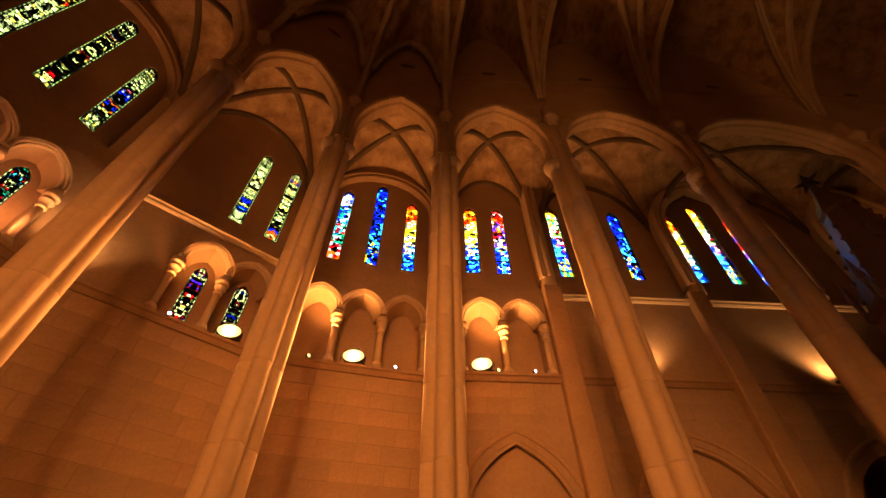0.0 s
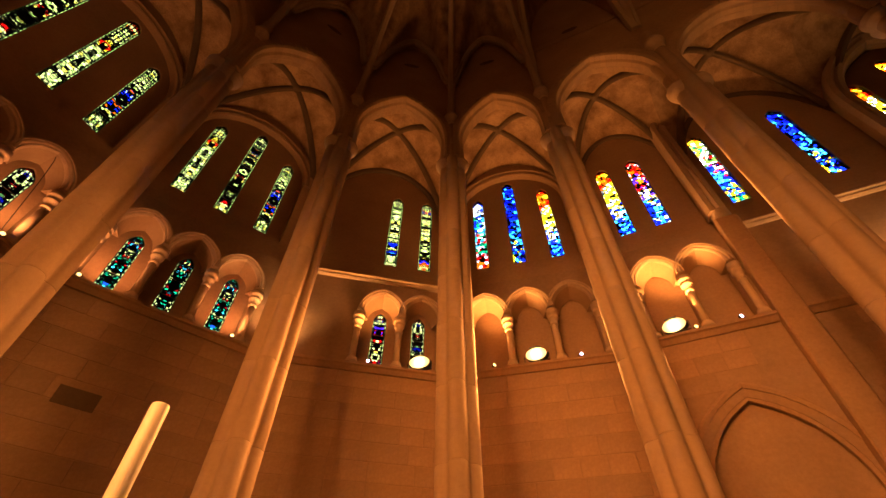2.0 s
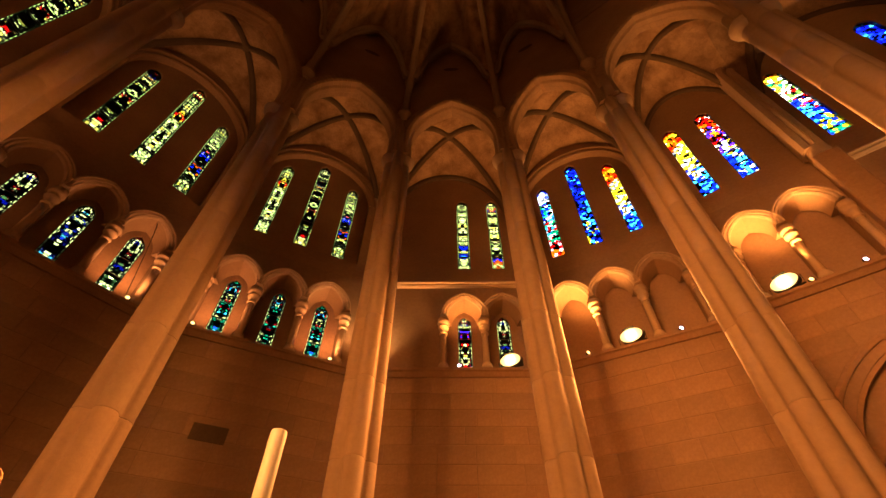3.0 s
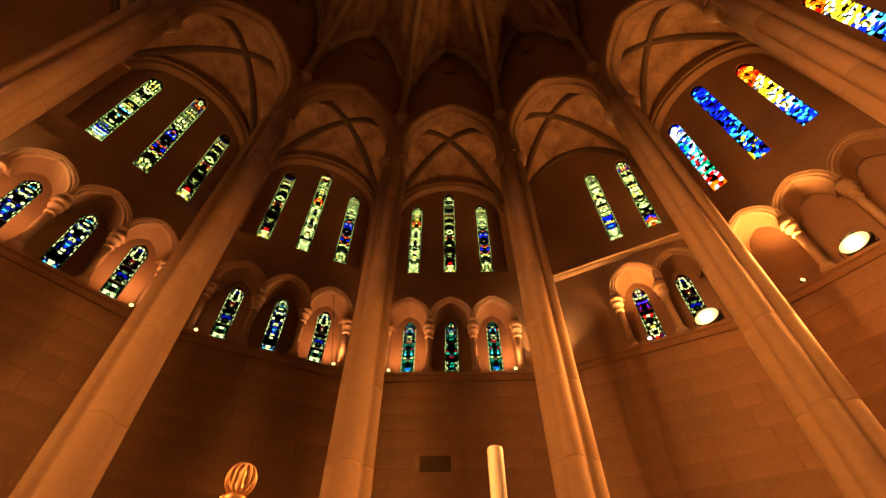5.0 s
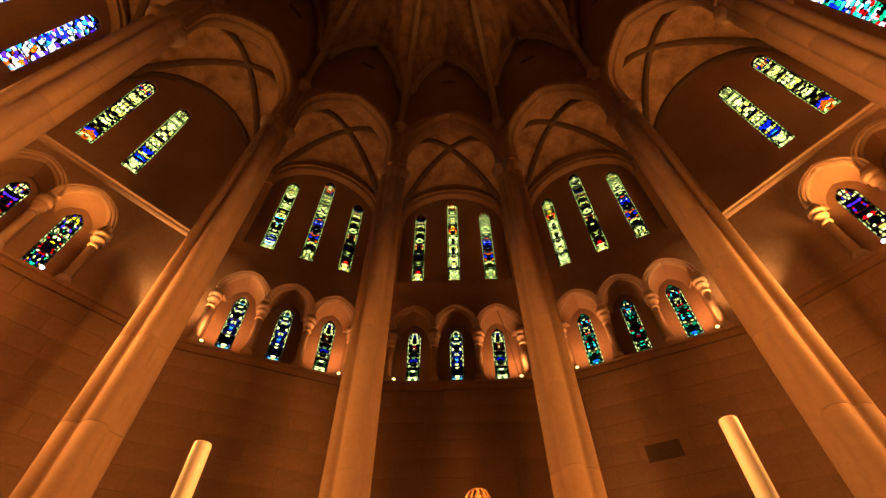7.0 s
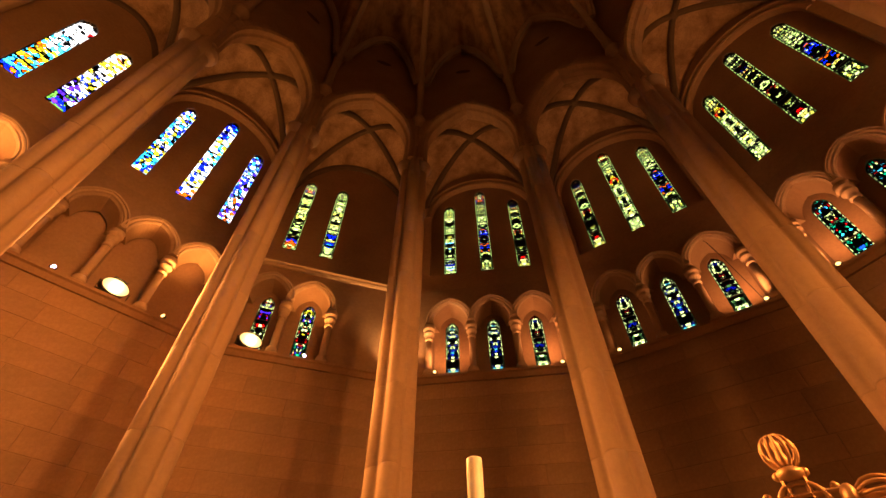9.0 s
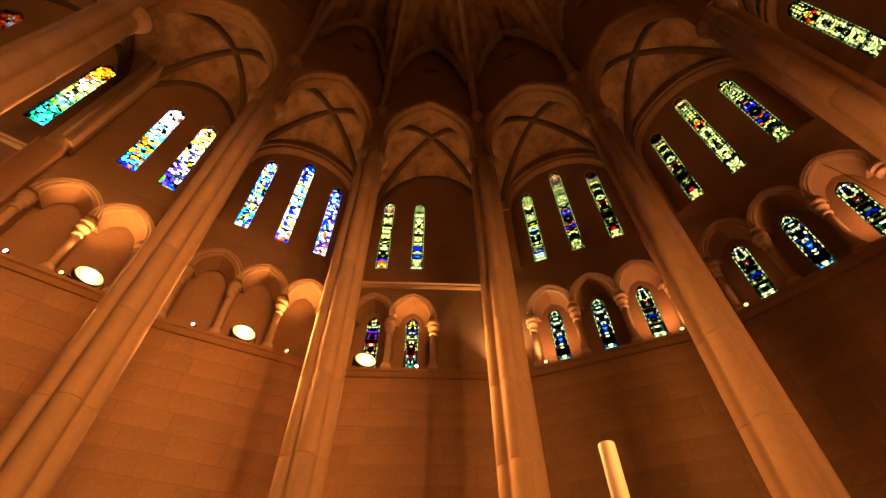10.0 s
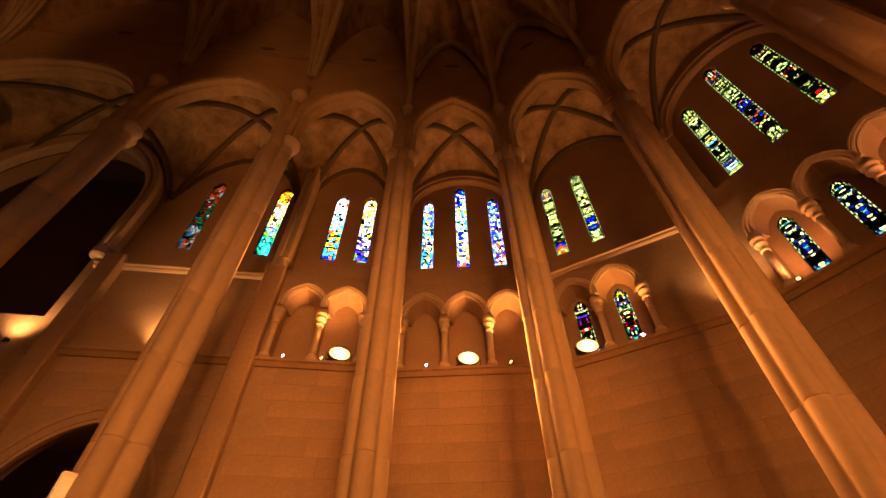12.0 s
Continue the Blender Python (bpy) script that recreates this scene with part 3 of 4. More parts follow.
            if abs(d - b) < half + l / 2 - 0.05 and z < top + 0.3:
                return True
        return False
    lo, hi = sorted((X(L0 + 0.2), X(12.5)))
    lay_blocks(wall, lo, hi, 2.6, Z_SILL - 0.17, FRONT, skip, 30 + s)
    return wall


choir_wall("right")
choir_wall("left")

# slim shafts in the corners of the window wall
for i in range(8):
    az = -3.5 * STEP + STEP * i
    base = turned(az, R / math.cos(radians(STEP / 2)) - 0.10)
    sh = holder("wall_shaft", base, "slim limestone shaft in the corner of the window wall", "shaft", "structure")
    part("shaft", lathe([(0.13, Z_STRING - 0.1), (0.13, Z_STRING + 0.2), (0.09, Z_STRING + 0.28), (0.085, Z_SPRING - 0.05)], 14), STONE, sh, smooth=True)
    part("capital", lathe([(0.09, Z_SPRING - 0.25), (0.12, Z_SPRING - 0.22), (0.10, Z_SPRING - 0.18), (0.17, Z_SPRING + 0.02), (0.17, Z_SPRING + 0.12)], 14), TRIM, sh, smooth=True)

# ---------------------------------------------------------------- piers
def outline_radius(theta):
    best = 0.0
    for cx, cy, r in [(0, 0, 0.20)] + [(0.172 * math.cos(a), 0.172 * math.sin(a), 0.128) for a in (0, math.pi / 2, math.pi, 1.5 * math.pi)]:
        dx, dy = math.cos(theta), math.sin(theta)
        b = dx * cx + dy * cy
        disc = b * b - (cx * cx + cy * cy - r * r)
        if disc >= 0:
            best = max(best, b + math.sqrt(disc))
    return best


def drum_mesh(height, n=72):
    prof = [(outline_radius(2 * math.pi * i / n), 2 * math.pi * i / n) for i in range(n)]
    bm = bmesh.new()
    rings = []
    for z, k in ((0.001, 0.986), (0.010, 1.0), (height - 0.010, 1.0), (height - 0.001, 0.986)):
        k *= 1.1
        rings.append([bm.verts.new((r * k * math.cos(t), r * k * math.sin(t), z)) for r, t in prof])
    for a, b in zip(rings, rings[1:]):
        for i in range(n):
            f = bm.faces.new((a[i], a[(i + 1) % n], b[(i + 1) % n], b[i]))
            f.smooth = True
    bm.faces.new(rings[0][::-1])
    bm.faces.new(rings[-1])
    me = bpy.data.meshes.new("drum")
    bm.to_mesh(me)
    bm.free()
    me.materials.append(PIER)
    return me


DRUM_H = 1.2
DRUM = drum_mesh(DRUM_H)
CAP = bpy.data.meshes.new("capital")
_bm = lathe([(0.105, -0.30), (0.125, -0.27), (0.125, -0.22), (0.11, -0.2), (0.13, -0.1), (0.17, 0.0), (0.21, 0.06), (0.22, 0.09), (0.22, 0.16), (0.24, 0.19), (0.24, 0.25)], 16)
_bm.to_mesh(CAP)
_bm.free()
CAP.materials.append(TRIM)
RINGCAP = bpy.data.meshes.new("ring_capital")
_bm = lathe([(0.11, -0.25), (0.14, -0.2), (0.14, -0.15), (0.12, -0.12), (0.16, 0.0), (0.21, 0.1), (0.23, 0.13), (0.23, 0.22), (0.20, 0.26), (0.20, 0.34)], 16)
_bm.to_mesh(RINGCAP)
_bm.free()
RINGCAP.materials.append(TRIM)
for me in (CAP, RINGCAP):
    for p in me.polygons:
        p.use_smooth = True


def pier(x, y, turn, stout=1.0):
    ob = holder("pier", Matrix.Translation((x, y, 0)) @ Matrix.Rotation(radians(turn), 4, 'Z') @ Matrix.Diagonal((stout, stout, 1, 1)), "slender clustered limestone pier with moulded capitals", "pier", group="piers of the apse and choir")
    part("plinth", lathe([(0.46, 0), (0.46, 0.35), (0.40, 0.42), (0.42, 0.48), (0.34, 0.6)], 24), PIER, ob)
    z = 0.6
    while z < 14.2:
        piece("drum", DRUM, None, ob, m=Matrix.Translation((0, 0, z)))
        z += DRUM_H
    for sx in (-1, 1):
        piece("capital", CAP, None, ob, m=Matrix.Translation((sx * 0.20, 0.0, Z_SPRING - 0.25)))
    piece("capital", CAP, None, ob, m=Matrix.Translation((0, 0.2, Z_SPRING - 0.25)))
    piece("ring_capital", RINGCAP, None, ob, m=Matrix.Translation((0, -0.22, Z_RING)))
    return ob


APSE_AZ = [-3.5 * STEP + STEP * i for i in range(8)]
PIER_AZ = [-93.3, -67.9, -41.4, -13.8, 13.8, 41.4, 67.9, 93.3]
PIERS = [(-RC * math.sin(radians(a)), RC * math.cos(radians(a)), a) for a in PIER_AZ]
PIERS[0] = (XC + 0.05, CHOIR[0], -90)
PIERS[-1] = (-XC - 0.05, CHOIR[0], 90)
for x, y, a in PIERS:
    pier(x, y, a)
for yc in CHOIR[1:]:
    pier(XC, yc, -90, 1.15)
    pier(-XC, yc, 90, 1.15)


# ---------------------------------------------------------------- arches and vaults
def between(p, q):
    """A frame in the middle of two piers: x from q to p seen from inside, y outwards; and the span."""
    p, q = Vector((p[0], p[1], 0)), Vector((q[0], q[1], 0))
    d = (q - p)
    ang = math.atan2(d.y, d.x)
    return Matrix.Translation((p + q) / 2) @ Matrix.Rotation(ang, 4, 'Z'), d.length


ARCH_SECTION = [(-0.02, -0.26), (-0.02, -0.12), (-0.07, -0.06), (-0.07, 0.06), (-0.02, 0.12), (-0.02, 0.26), (0.04, 0.30), (0.22, 0.30), (0.22, -0.30), (0.04, -0.30)]


def pier_arch(p, q, vent=True):
    """Pointed arch from pier to pier with the wall above it; p is on the viewer's left."""
    m, span = between(p, q)
    ob = holder("arch_wall", m, "pointed limestone arch with dark wall above, spanning two piers", "arch", "structure")
    half = span / 2
    hole_half, stilt = half - 0.24, 0.9
    arch = [(x, Z_SPRING + stilt + z) for x, z in pointed(hole_half, Z_APEX - Z_SPRING - stilt, 16)]
    arch = [(-hole_half, Z_SPRING)] + arch + [(hole_half, Z_SPRING)]
    outline = [(-half, Z_SPRING)] + arch + [(half, Z_SPRING), (half, 22.6), (-half, 22.6)]
    part("spandrel", slab(outline, [], -0.16, 0.20), STONE, ob)
    # voussoirs, cut from the band
    pts = arch
    lengths = list(zip(pts, pts[1:]))
    for (x0, z0), (x1, z1) in lengths:
        dx, dz = x1 - x0, z1 - z0
        l = math.hypot(dx, dz)
        e = 0.004 / l
        part("voussoir", sweep([(x0 + dx * e, 0, z0 + dz * e), (x1 - dx * e, 0, z1 - dz * e)], ARCH_SECTION, up=(0, 1, 0)), PIER, ob)
    if vent:
        part("vent", lathe([(0.17, 0), (0.17, 0.006), (0.13, 0.01), (0.12, 0.002)], 16), RIB, ob, m=Matrix.Translation((0, -0.165, 17.9)) @ Matrix.Rotation(radians(90), 4, 'X') @ Matrix.Diagonal((1.6, 0.8, 1, 1)))
    return ob


def hfun(t):
    """Pointed rise, 0 at the foot (t = 1) and 1 on the ridge (t = 0)."""
    t = min(1.0, abs(t))
    k = 1.1
    r = (1 + k * k) / 2
    return math.sqrt(max(0.0, r * r - (r - 1 + t) ** 2)) / k


def grid_mesh(fn, nu, nv):
    bm = bmesh.new()
    vs = [[bm.verts.new(fn(i / nu, j / nv)) for j in range(nv + 1)] for i in range(nu + 1)]
    for i in range(nu):
        for j in range(nv):
            f = bm.faces.new((vs[i][j], vs[i + 1][j], vs[i + 1][j + 1], vs[i][j + 1]))
            f.smooth = True
    return bm


RIB_SECTION = [(-0.11, 0.12), (-0.11, -0.02), (-0.05, -0.08), (-0.05, -0.14), (0.05, -0.14), (0.05, -0.08), (0.11, -0.02), (0.11, 0.12)]
THIN_RIB = [(-0.075, 0.08), (-0.075, -0.05), (-0.03, -0.11), (0.03, -0.11), (0.075, -0.05), (0.075, 0.08)]


def aisle_vault(p, q, pw, qw):
    """Ribbed cross vault between two piers (p, q) and the two corners of the wall behind them."""
    ob = new("ceiling_aisle")
    tagged(ob, "rough plastered cross vault with diagonal ribs", "ceiling", kind="structure")
    p, q, pw, qw = (Vector((*v[:2], 0)) for v in (p, q, pw, qw))
    rise = Z_CROWN - Z_SPRING

    def at(u, v):
        place = p.lerp(q, u).lerp(pw.lerp(qw, u), v)
        a, b = 2 * u - 1, 2 * v - 1
        z = Z_SPRING + max((rise - 0.55 * b * b) * math.sqrt(max(0, 1 - a * a)), (rise - 0.55 * a * a) * math.sqrt(max(0, 1 - b * b)))
        return (place.x, place.y, z)
    part("vault_web", grid_mesh(at, 28, 28), WEB, ob)
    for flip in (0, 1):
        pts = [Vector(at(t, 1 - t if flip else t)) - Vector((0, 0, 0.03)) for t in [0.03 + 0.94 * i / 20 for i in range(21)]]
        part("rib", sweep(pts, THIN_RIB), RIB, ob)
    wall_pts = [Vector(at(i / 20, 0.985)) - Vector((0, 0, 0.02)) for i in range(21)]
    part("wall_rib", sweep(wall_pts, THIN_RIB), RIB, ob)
    mid = Vector(at(0.5, 0.5))
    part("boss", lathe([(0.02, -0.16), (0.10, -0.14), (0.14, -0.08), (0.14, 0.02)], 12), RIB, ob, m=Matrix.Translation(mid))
    return ob


corner = [(-R / math.cos(radians(STEP / 2)) * math.sin(radians(a)), R / math.cos(radians(STEP / 2)) * math.cos(radians(a))) for a in APSE_AZ]
for i in range(7):
    pier_arch(PIERS[i + 1], PIERS[i])
    aisle_vault(PIERS[i + 1], PIERS[i], corner[i + 1], corner[i])
for a, b in zip(CHOIR, CHOIR[1:]):
    for s in (1, -1):
        pa, pb = (s * XC, a), (s * XC, b)
        wa, wb = (s * (R + 0.05), a if a < -1 else a - 0.1), (s * (R + 0.05), b)
        if s > 0:
            pier_arch(pa, pb), aisle_vault(pa, pb, wa, wb)
        else:
            pier_arch(pb, pa), aisle_vault(pb, pa, wb, wa)


def rib_z(t):
    """Height over the ring of piers, t from 0 at the pier to 1 at the keystone."""
    return Z_RING + (Z_KEY - Z_RING) * hfun(1 - t)


KEY = Vector((0, -0.3, 0))
apse_vault = new("ceiling_apse")
tagged(apse_vault, "dark ribbed stone vault over the apse", "ceiling", kind="structure")
for i in range(7):
    a, b = Vector((*PIERS[i][:2], 0)), Vector((*PIERS[i + 1][:2], 0))

    def web(u, v, a=a, b=b):
        p = a.lerp(b, u).lerp(KEY, v)
        low = rib_z(v)
        side = hfun(2 * u - 1)
        ridge = 19.6 + (Z_KEY - 19.6) * v
        return (p.x, p.y, max(low, Z_RING + (ridge - Z_RING) * side) + 0.05)
    part("vault_web", grid_mesh(web, 20, 20), WEB, apse_vault)
    part("wall_rib", sweep([Vector(web(0.04 + 0.92 * i / 28, 0.06)) - Vector((0, 0, 0.08)) for i in range(29)], RIB_SECTION), BAND, apse_vault)
for x, y, a in PIERS:
    foot = Vector((x, y, 0))
    foot = foot + (KEY - foot).normalized() * 0.2
    part("rib", sweep([Vector((*foot.lerp(KEY, t).xy, rib_z(t) + 0.02)) for t in [i / 24 for i in range(25)]], RIB_SECTION), BAND, apse_vault)
part("boss", lathe([(0.05, -0.3), (0.3, -0.25), (0.38, -0.1), (0.38, 0.1)], 20), BAND, apse_vault, m=Matrix.Translation((KEY.x, KEY.y, Z_KEY)))

for n, (ya, yb) in enumerate(zip(CHOIR, CHOIR[1:])):
    ob = new("ceiling_choir")
    tagged(ob, "dark ribbed stone vault over the choir", "ceiling", kind="structure")

    def web(u, v, ya=ya, yb=yb):
        return ((2 * u - 1) * (XC + 0.05), ya + (yb - ya) * v, Z_RING + 0.05 + (Z_KEY - Z_RING) * max(hfun(2 * u - 1), hfun(2 * v - 1)))
    part("vault_web", grid_mesh(web, 40, 24), WEB, ob)
    for flip in (0, 1):
        part("rib", sweep([Vector(web(t, 1 - t if flip else t)) - Vector((0, 0, 0.04)) for t in [0.015 + 0.97 * i / 40 for i in range(41)]], RIB_SECTION), BAND, ob)
    part("rib", sweep([Vector(web(t, 1.0)) - Vector((0, 0, 0.04)) for t in [0.015 + 0.97 * i / 40 for i in range(41)]], RIB_SECTION), BAND, ob)

# ---------------------------------------------------------------- closing shell
floor = part("floor", box(-16, 16, -24.5, 11, -0.3, 0.0), FLOOR)
tagged(floor, "worn stone floor of the apse", "floor", kind="structure")
# unseen top slab and end wall, added so no sky light leaks in
roof = part("roof", box(-6.9, 6.9, -24.5, 7.0, 22.6, 23.0), STONE)
tagged(roof, "unseen slab added over the vaults to keep the sky out", "roof", kind="structure")
end = part("added_wall_end", box(-16, 16, -24.5, -23.7, 0, 22.6), STONE)
tagged(end, "unseen stone wall added to close off the choir", "wall", kind="structure")
for s, nm in ((1, "right"), (-1, "left")):
    w = part("wall_aisle_%s" % nm, box(min(s * 12.5, s * 13), max(s * 12.5, s * 13), -23.7, 1, 0, 7.1), STONE)
    tagged(w, "plain stone wall of the dark side aisle", "wall", kind="structure")
    w = part("ceiling_side_%s" % nm, box(min(s * 9.1, s * 13), max(s * 9.1, s * 13), -23.7, 1, 6.6, 7.0), STONE)
    tagged(w, "flat ceiling of the dark side aisle", "ceiling", kind="structure")
    w = part("wall_aisle_head_%s" % nm, box(min(s * 9.6, s * 13), max(s * 9.6, s * 13), 0.6, 1, 0, 6.6), STONE)
    tagged(w, "plain stone wall at the aisle's head", "wall", kind="structure")
    # unseen slab, added to stop sky light above the side vaults
    w = part("sky_block_side_%s" % nm, box(min(s * 6.0, s * 9.6), max(s * 6.0, s * 9.6), -23.7, -0.3, 17.25, 17.5), STONE)
    tagged(w, "unseen slab added above the side vaults to block skylight", "roof", kind="structure")
# unseen slabs, added to stop sky light leaking round the apse vaults
for i in range(7):
    az = -3 * STEP + STEP * i
    w = part("sky_block_apse", slab([(-1.75, 6.25), (1.75, 6.25), (2.35, 9.5), (-2.35, 9.5)], [], 0, 0.3), STONE, m=turned(az, 0, 17.25) @ Matrix(((1, 0, 0, 0), (0, 0, 1, 0), (0, 1, 0, 0), (0, 0, 0, 1))))
    tagged(w, "unseen slab added above the apse vaults to block skylight", "roof", kind="structure")
# organ chamber behind the open arch
organ = holder("wall_chamber", Matrix.Translation((0, 0, 0)), "dark timber-lined chamber behind the tall open arch", "wall", "structure")
for b in ((-11.4, -9.51, -13.3, -13.1, 7.6, 16.6), (-11.4, -9.51, -7.8, -7.6, 7.6, 16.6), (-11.6, -11.4, -13.3, -7.6, 7.6, 16.6), (-11.6, -9.51, -13.3, -7.6, 16.6, 16.8), (-11.6, -9.0, -13.3, -7.6, 7.4, 7.6)):
    part("lining", box(*b), WOOD, organ)

# ---------------------------------------------------------------- lamps
def flood(m, big=True, lens=None):
    """A lamp on a yoke, its face towards +y of its frame: a broad floodlight or a small round spot."""
    if big:
        ob = holder("floodlight", m, "lit black broad floodlight on a yoke standing on the stone ledge", "lamp", group="lamps on the ledges")
        tilt = Matrix.Translation((0, 0, 0.20)) @ Matrix.Rotation(radians(-14), 4, 'X')
        part("housing", sweep([(0, -0.16, 0), (0, -0.12, 0), (0, 0.0, 0), (0, 0.03, 0)], [(0.25 * a, 0.15 * b) for a, b in circle(1.0, 20)]), IRON, ob, m=tilt)
        for i in range(7):
            part("cooling_fin", box(-0.21 + 0.07 * i - 0.006, -0.21 + 0.07 * i + 0.006, -0.21, -0.15, -0.07, 0.07), IRON, ob, m=tilt)
        part("lens", sweep([(0, 0.031, 0), (0, 0.045, 0)], [(0.235 * a, 0.135 * b) for a, b in circle(1.0, 20)]), lens or LENS, ob, "glowing glass front", m=tilt)
        part("visor", box(-0.12, 0.12, 0.0, 0.10, 0.141, 0.149), IRON, ob, m=tilt)
        part("yoke", sweep([(-0.275, 0, 0.20), (-0.275, 0, 0.01), (0.275, 0, 0.01), (0.275, 0, 0.20)], [(-0.008, -0.018), (0.008, -0.018), (0.008, 0.018), (-0.008, 0.018)], up=(0, 1, 0)), IRON, ob)
        return ob
    r = 0.045
    ob = holder("spot_lamp", m, "small lit spot lamp standing on the stone ledge", "lamp", group="lamps on the ledges")
    tilt = Matrix.Translation((0, 0, r * 1.5)) @ Matrix.Rotation(radians(-90), 4, 'X')
    part("housing", lathe([(r * 0.5, -r * 1.3), (r * 0.75, -r * 1.1), (r * 0.8, -r * 0.4), (r, 0), (r, r * 0.3), (r * 0.9, r * 0.3), (r * 0.88, r * 0.1)], 14), IRON, ob, m=tilt)
    part("lens", lathe([(r * 0.86, r * 0.12), (r * 0.8, r * 0.2), (r * 0.4, r * 0.26)], 14), lens or LENS_SMALL, ob, "glowing lens", m=tilt)
    part("yoke", sweep([(-r * 1.15, 0, r * 1.5), (-r * 1.15, 0, 0.01), (r * 1.15, 0, 0.01), (r * 1.15, 0, r * 1.5)], [(-0.008, -0.015), (0.008, -0.015), (0.008, 0.015), (-0.008, 0.015)], up=(0, 1, 0)), IRON, ob)
    return ob


def ledge(az, x, y=FRONT - 0.10):
    return turned(az, R) @ Matrix.Translation((x, y, Z_SILL + 0.02))


def lamp_at(az, x, big, watts, to, lens=None, angle=130, y=FRONT - 0.10, light_up=0.16, dist=0.20, colour=WARM):
    base = ledge(az, x, y)
    p = base.translation
    d = Vector(to) - p
    yaw = math.degrees(math.atan2(-d.x, d.y))
    flood(Matrix.Translation(p) @ Matrix.Rotation(radians(yaw), 4, 'Z'), big, lens)
    if watts:
        at = p + Vector((0, 0, light_up)) + Vector((-p.x, -p.y, 0)).normalized() * 0.14 + d.normalized() * (dist if not big else 0.5)
        spot(at, to, watts, angle, colour=colour, size=0.8 if big else 0.12)


# floods in the side bays shine across the apse; small lamps light the arcades
for s in (1, -1):
    az = -3 * STEP * s
    up = 52 if s > 0 else 26
    lamp_at(az, 0.0, True, 300, (-8.8 * s, 1.6, -0.4), angle=92)
    lamp_at(az, -0.95 * s, False, up, turned(az, 7.4, 15) @ Vector((0, 0, 0)), angle=95)
    lamp_at(az, 0.95 * s, False, 9, (-6 * s, -7, 13), LENS_COOL, angle=85)
    lamp_at(-90 * s, 1.35 * s, True, 190, (-7.8 * s, 3.0, 0.2), angle=86)
    lamp_at(-90 * s, 1.72 * s, False, up, (7.6 * s, -2.0, 15), angle=95)
    lamp_at(-90 * s, 2.55 * s, False, 130 if s > 0 else 75, (-6 * s, -9.5, 13.2), LENS_COOL, angle=72)
    lamp_at(-2 * STEP * s, 1.41 * s, True, 150, (-8.4 * s, 0.5, -0.8), angle=82)
    lamp_at(-2 * STEP * s, 0.25 * s, False, up * 0.5, turned(-2 * STEP * s, 7.4, 15) @ Vector((0, 0, 0)), LENS_COOL, angle=95)
for az in (-STEP, 0, STEP):
    for x in (-1.42, 1.42):
        inner = (turned(az, R) @ Vector((x * 0.62, 0.1, 9.2)))
        lamp_at(az, x, False, 0, (0, 0, 8))
        q = turned(az, R) @ Vector((x * 0.95, FRONT - 0.24, Z_SILL + 0.16))
        spot(q, inner, 7.5 if (az, x) != (0, -1.42) else 0.4, 120, colour=(1.0, 0.34, 0.10))


def cable(az, x):
    """Thin flex that hangs from an arch down to a lamp."""
    m = turned(az, R)
    ob = holder("lamp_cable", m, "thin dark flex hanging from the arch to a lamp", "cable", group="lamp cables")
    s = 1 if x > 0 else -1
    pts = [(x - s * 0.36 + s * 0.30 * t, FRONT - 0.16 + 0.06 * math.sin(3 * t), 9.12 - (9.12 - Z_SILL - 0.10) * t ** 1.4) for t in [i / 12 for i in range(13)]]
    part("flex", sweep(pts, circle(0.008, 6), up=(0, 1, 0)), IRON, ob)


cable(0, 1.42)
for s in (1, -1):
    # uplights behind the piers and further down the choir
    for az, x in ((-2 * STEP * s, -1.75 * s), (-90 * s, 5.3 * s), (-90 * s, 9.6 if s > 0 else -8.2)):
        lamp_at(az, x, False, 0, turned(az, R) @ Vector((x, 0.0, 12)))
        q = turned(az, R) @ Vector((x, FRONT - 0.20, Z_SILL + 0.16))
        spot(q, turned(az, R) @ Vector((x, FRONT - 0.10, 9.0)), 14 if az > -89 and az < 89 else 14, 120, colour=(1.0, 0.46, 0.14))


# ---------------------------------------------------------------- altar things
def candle(x, y, top):
    ob = holder("altar_candle", Matrix.Translation((x, y, 0)), "tall thick cream wax candle on a brass stand", "candle", group="candles at the altar")
    part("stand", lathe([(0.17, 0), (0.17, 0.04), (0.10, 0.08), (0.035, 0.14), (0.03, 0.7), (0.055, 0.74), (0.03, 0.78), (0.03, 1.4), (0.06, 1.46), (0.09, 1.5), (0.09, 1.52)], 20), BRASS, ob, smooth=True)
    part("wax", lathe([(0.038, 1.52), (0.038, top - 0.012), (0.036, top - 0.003), (0.030, top), (0.012, top - 0.006)], 24), WAX, ob, "cream wax shaft with a rounded rim", smooth=True)
    return ob


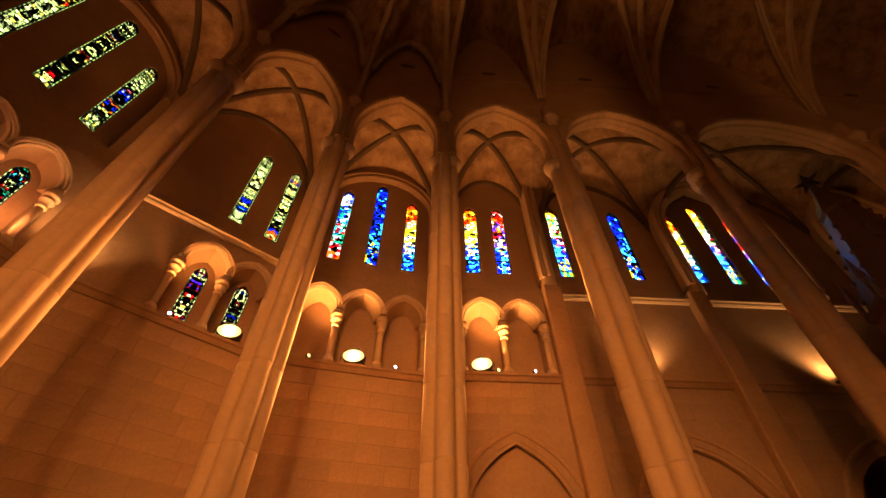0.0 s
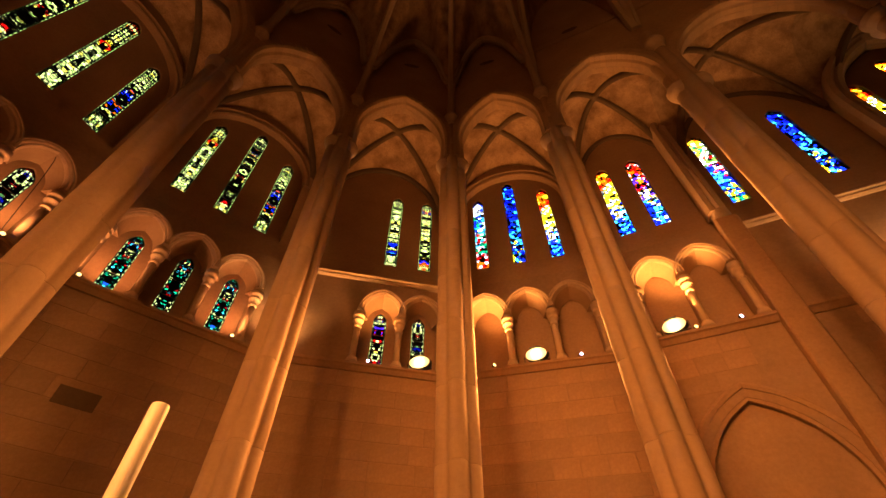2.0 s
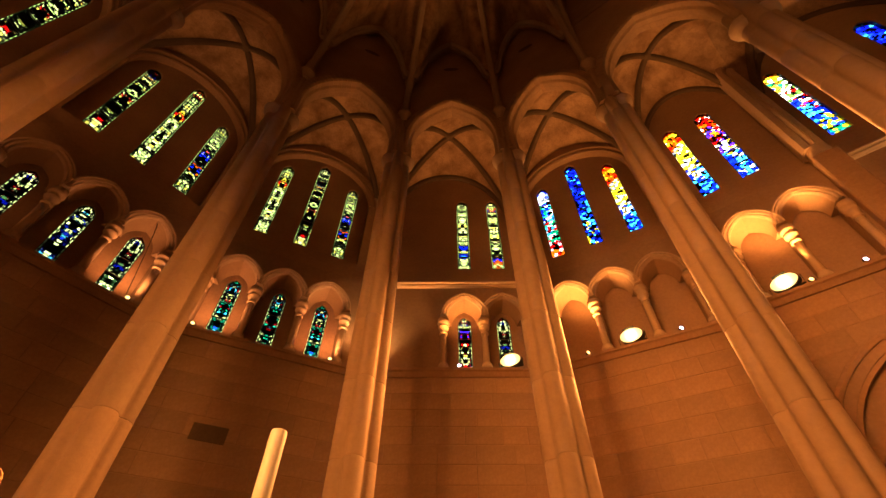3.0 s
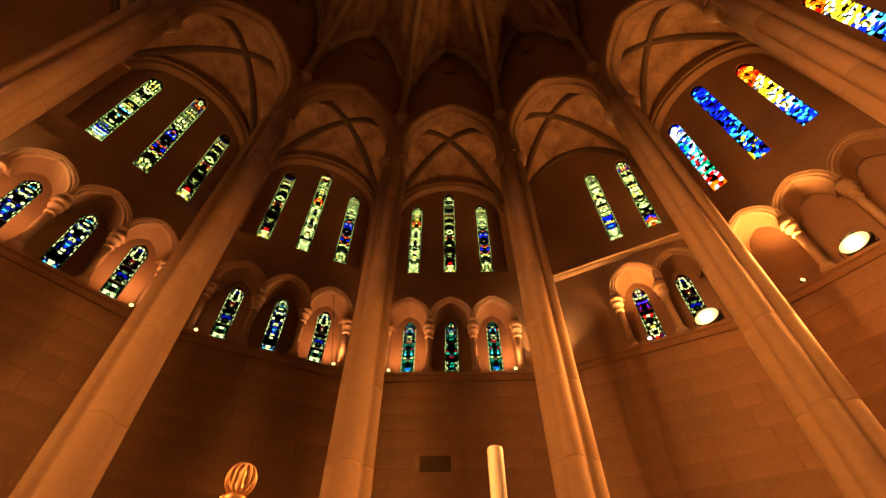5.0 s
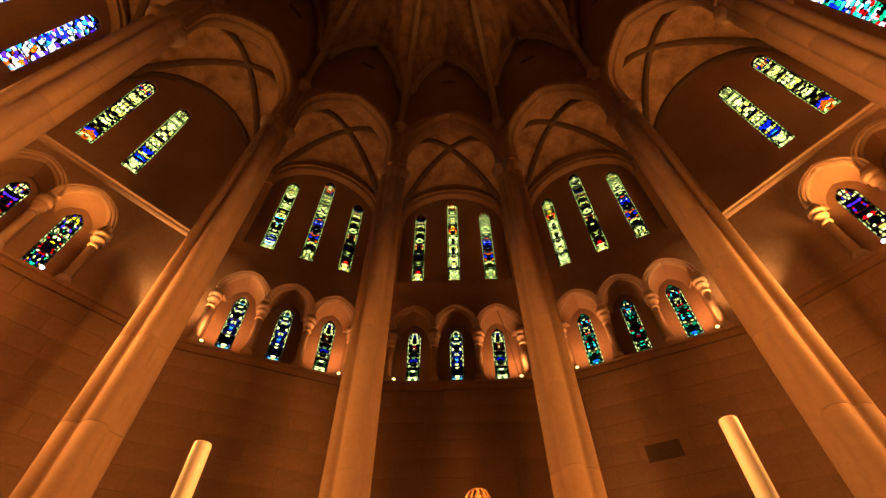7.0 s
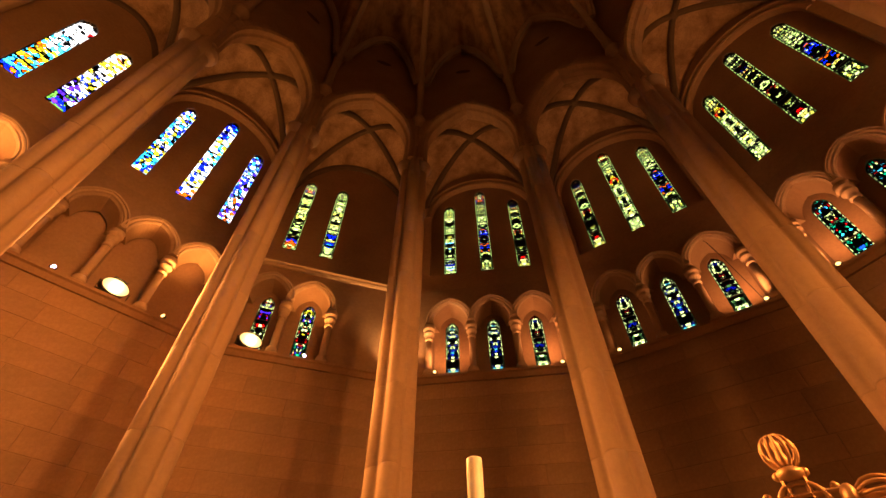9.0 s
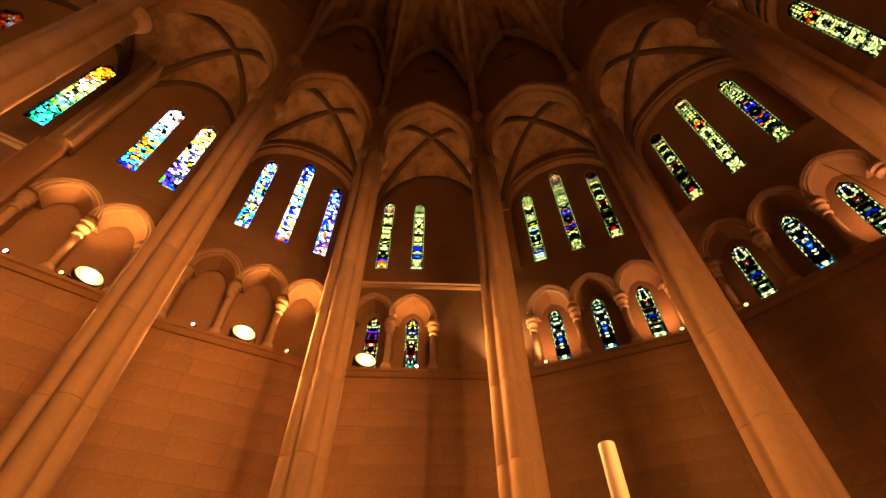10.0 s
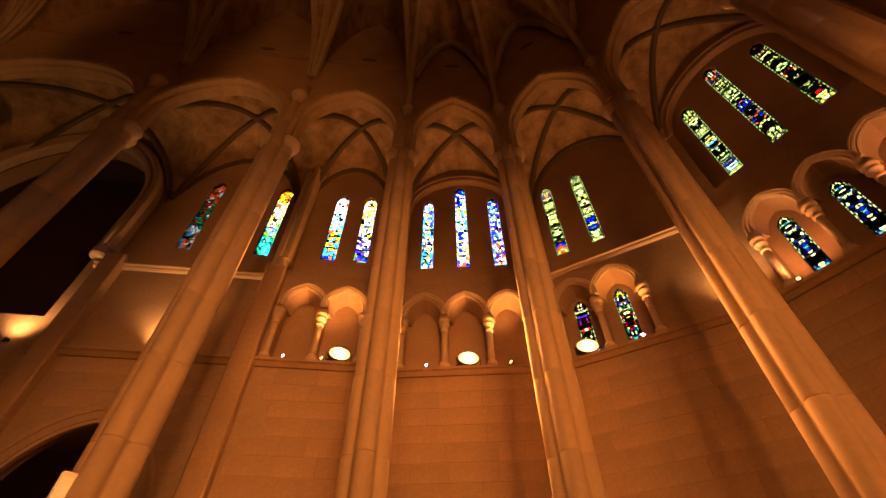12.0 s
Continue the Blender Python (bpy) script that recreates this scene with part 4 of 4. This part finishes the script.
def altar_cross(x, y, top):
    """Gilt standing cross whose arms end in openwork knops."""
    ob = holder("altar_cross", Matrix.Translation((x, y, 0)), "gilt brass standing cross with openwork knops on its arms", "cross")
    cz = top - 0.25
    part("foot", lathe([(0.16, 0), (0.16, 0.05), (0.06, 0.1), (0.03, 0.2), (0.025, cz - 0.5), (0.05, cz - 0.46), (0.025, cz - 0.42), (0.025, cz - 0.3)], 18), BRASS, ob, smooth=True)
    part("upright", sweep([(0, 0, cz - 0.32), (0, 0, top - 0.14)], [(-0.038, -0.010), (-0.030, -0.020), (-0.022, -0.012), (0.022, -0.012), (0.030, -0.020), (0.038, -0.010), (0.038, 0.012), (-0.038, 0.012)], up=(0, 1, 0)), BRASS, ob)
    part("crossbar", sweep([(-0.14, 0, cz), (0.14, 0, cz)], [(-0.038, -0.010), (-0.030, -0.020), (-0.022, -0.012), (0.022, -0.012), (0.030, -0.020), (0.038, -0.010), (0.038, 0.012), (-0.038, 0.012)], up=(0, 1, 0)), BRASS, ob)
    for px, pz, tip in ((0, top - 0.075, 0), (-0.20, cz, 90), (0.20, cz, -90)):
        bm = lathe([(0.02, -0.075), (0.024, -0.04), (0.012, 0.0), (0.016, 0.03), (0.004, 0.05)], 10)
        lathe([(0.024, -0.10), (0.040, -0.092), (0.046, -0.078), (0.044, -0.066), (0.030, -0.056), (0.02, -0.05)], 14, bm)
        knop = part("knop", bm, BRASS, ob, "openwork gilt knop", m=Matrix.Translation((px, 0, pz)) @ Matrix.Rotation(radians(-tip), 4, 'Y'), smooth=True)
        n = 28
        for turn in (0, 30, 60, 90, 120, 150):
            t = radians(turn)
            wire = []
            for i in range(n + 1):
                a = 2 * math.pi * i / n
                w = 0.053 * math.sin(a)
                wire.append((w * math.cos(t), w * math.sin(t), 0.060 * math.cos(a) * (1 + 0.05 * math.sin(6 * a))))
            part("wire", sweep(wire, circle(0.0055, 6), up=(0.31, 0.57, 0.76)), BRASS, knop, smooth=True)
    bm = bmesh.new()
    n = 32
    sweep([(0.07 * math.cos(2 * math.pi * i / n), -0.01, cz + 0.07 * math.sin(2 * math.pi * i / n)) for i in range(n + 1)], circle(0.010, 6), up=(0, 1, 0), bm=bm)
    part("halo", bm, BRASS, ob, "ring round the crossing", smooth=True)
    for px, pz in ((0, 0.10), (-0.10, 0), (0.10, 0)):
        for e in (-1, 1):
            at = Matrix.Translation((px + (e * 0.042 if pz else 0), 0, cz + pz + (0 if pz else e * 0.042)))
            part("knob", lathe([(0.006, -0.014), (0.014, -0.006), (0.014, 0.006), (0.006, 0.014)], 10), BRASS, ob, m=at, smooth=True)
    return ob


candle(2.2 * math.sin(radians(31.9)), 2.2 * math.cos(radians(31.9)), EYE + 2.2 * 0.441)
candle(-2.2 * math.sin(radians(30.8)), 2.2 * math.cos(radians(30.8)), EYE + 2.2 * 0.419)
altar_cross(0.07, 2.0, EYE + 2.0 * 0.383)

# slim pale loudspeaker boxes on two choir piers
def loudspeaker(az, dist, top):
    ob = holder("loudspeaker", turned(az, dist, top), "slim pale loudspeaker box fixed on a choir pier", "loudspeaker", group="loudspeakers on the piers")
    part("case", box(-0.085, 0.085, -0.06, 0.06, -0.75, 0.0, 0.02), CLOTH, ob)
    part("grille", box(-0.065, 0.065, -0.068, -0.058, -0.70, -0.06, 0.004), WAX, ob, "cream cloth grille")
    part("bracket", box(-0.03, 0.03, 0.055, 0.22, -0.45, -0.35, 0.005), IRON, ob)
    return ob


loudspeaker(122.2, 6.92, EYE + 6.92 * 0.296)
loudspeaker(-121.6, 6.92, EYE + 6.92 * 0.295)

# tall dark oak canopy of a choir seat, its spire crowned with a star
spire = holder("canopy_spire", Matrix.Translation((5.6, -9.2, 0)), "tall dark oak canopy spire with star finial above a seat", "spire")
part("seat_back", box(-0.75, 0.75, 0.45, 0.6, 0, 5.2, 0.02), WOOD, spire)
for sx in (-1, 1):
    part("side_panel", box(sx * 0.75 - 0.05, sx * 0.75 + 0.05, -0.55, 0.6, 0, 5.2, 0.02), WOOD, spire)
part("seat", box(-0.70, 0.70, -0.35, 0.45, 0.42, 0.52, 0.02), WOOD, spire)
part("canopy", lathe([(0.95, 5.2), (1.05, 5.3), (1.05, 5.5), (0.92, 5.7), (0.92, 7.0), (1.0, 7.1), (1.0, 7.2)], 8), WOOD, spire)
part("steeple", lathe([(0.90, 7.2), (0.62, 8.4), (0.36, 9.6), (0.40, 9.7), (0.20, 10.2), (0.07, 10.7)], 8), WOOD, spire)
for i in range(8):
    a = 2 * math.pi * i / 8
    part("pinnacle", lathe([(0.06, 7.1), (0.06, 7.6), (0.085, 7.65), (0.01, 8.15)], 6), WOOD, spire, m=Matrix.Translation((0.95 * math.cos(a), 0.95 * math.sin(a), 0)))
    for k in range(5):
        z = 7.5 + 0.42 * k
        r = 0.90 - 0.225 * (z - 7.2)
        part("crocket", lathe([(0.02, -0.05), (0.055, 0.0), (0.03, 0.06)], 6), WOOD, spire, m=Matrix.Translation((r * math.cos(a), r * math.sin(a), z)))
bm = bmesh.new()
for i in range(5):
    a = 2 * math.pi * i / 5
    tip, l, r = (0.34 * math.sin(a), 0.34 * math.cos(a)), (0.13 * math.sin(a - 0.63), 0.13 * math.cos(a - 0.63)), (0.13 * math.sin(a + 0.63), 0.13 * math.cos(a + 0.63))
    v = [bm.verts.new((p[0] * 0.85, p[0] * 0.5, 10.9 + p[1])) for p in (tip, l, r)]
    f, g = bm.verts.new((0.03, -0.05, 10.9)), bm.verts.new((-0.03, 0.05, 10.9))
    for k in (f, g):
        bm.faces.new((v[0], v[1], k))
        bm.faces.new((v[0], k, v[2]))
bmesh.ops.recalc_face_normals(bm, faces=bm.faces[:])
part("star", bm, IRON, spire)
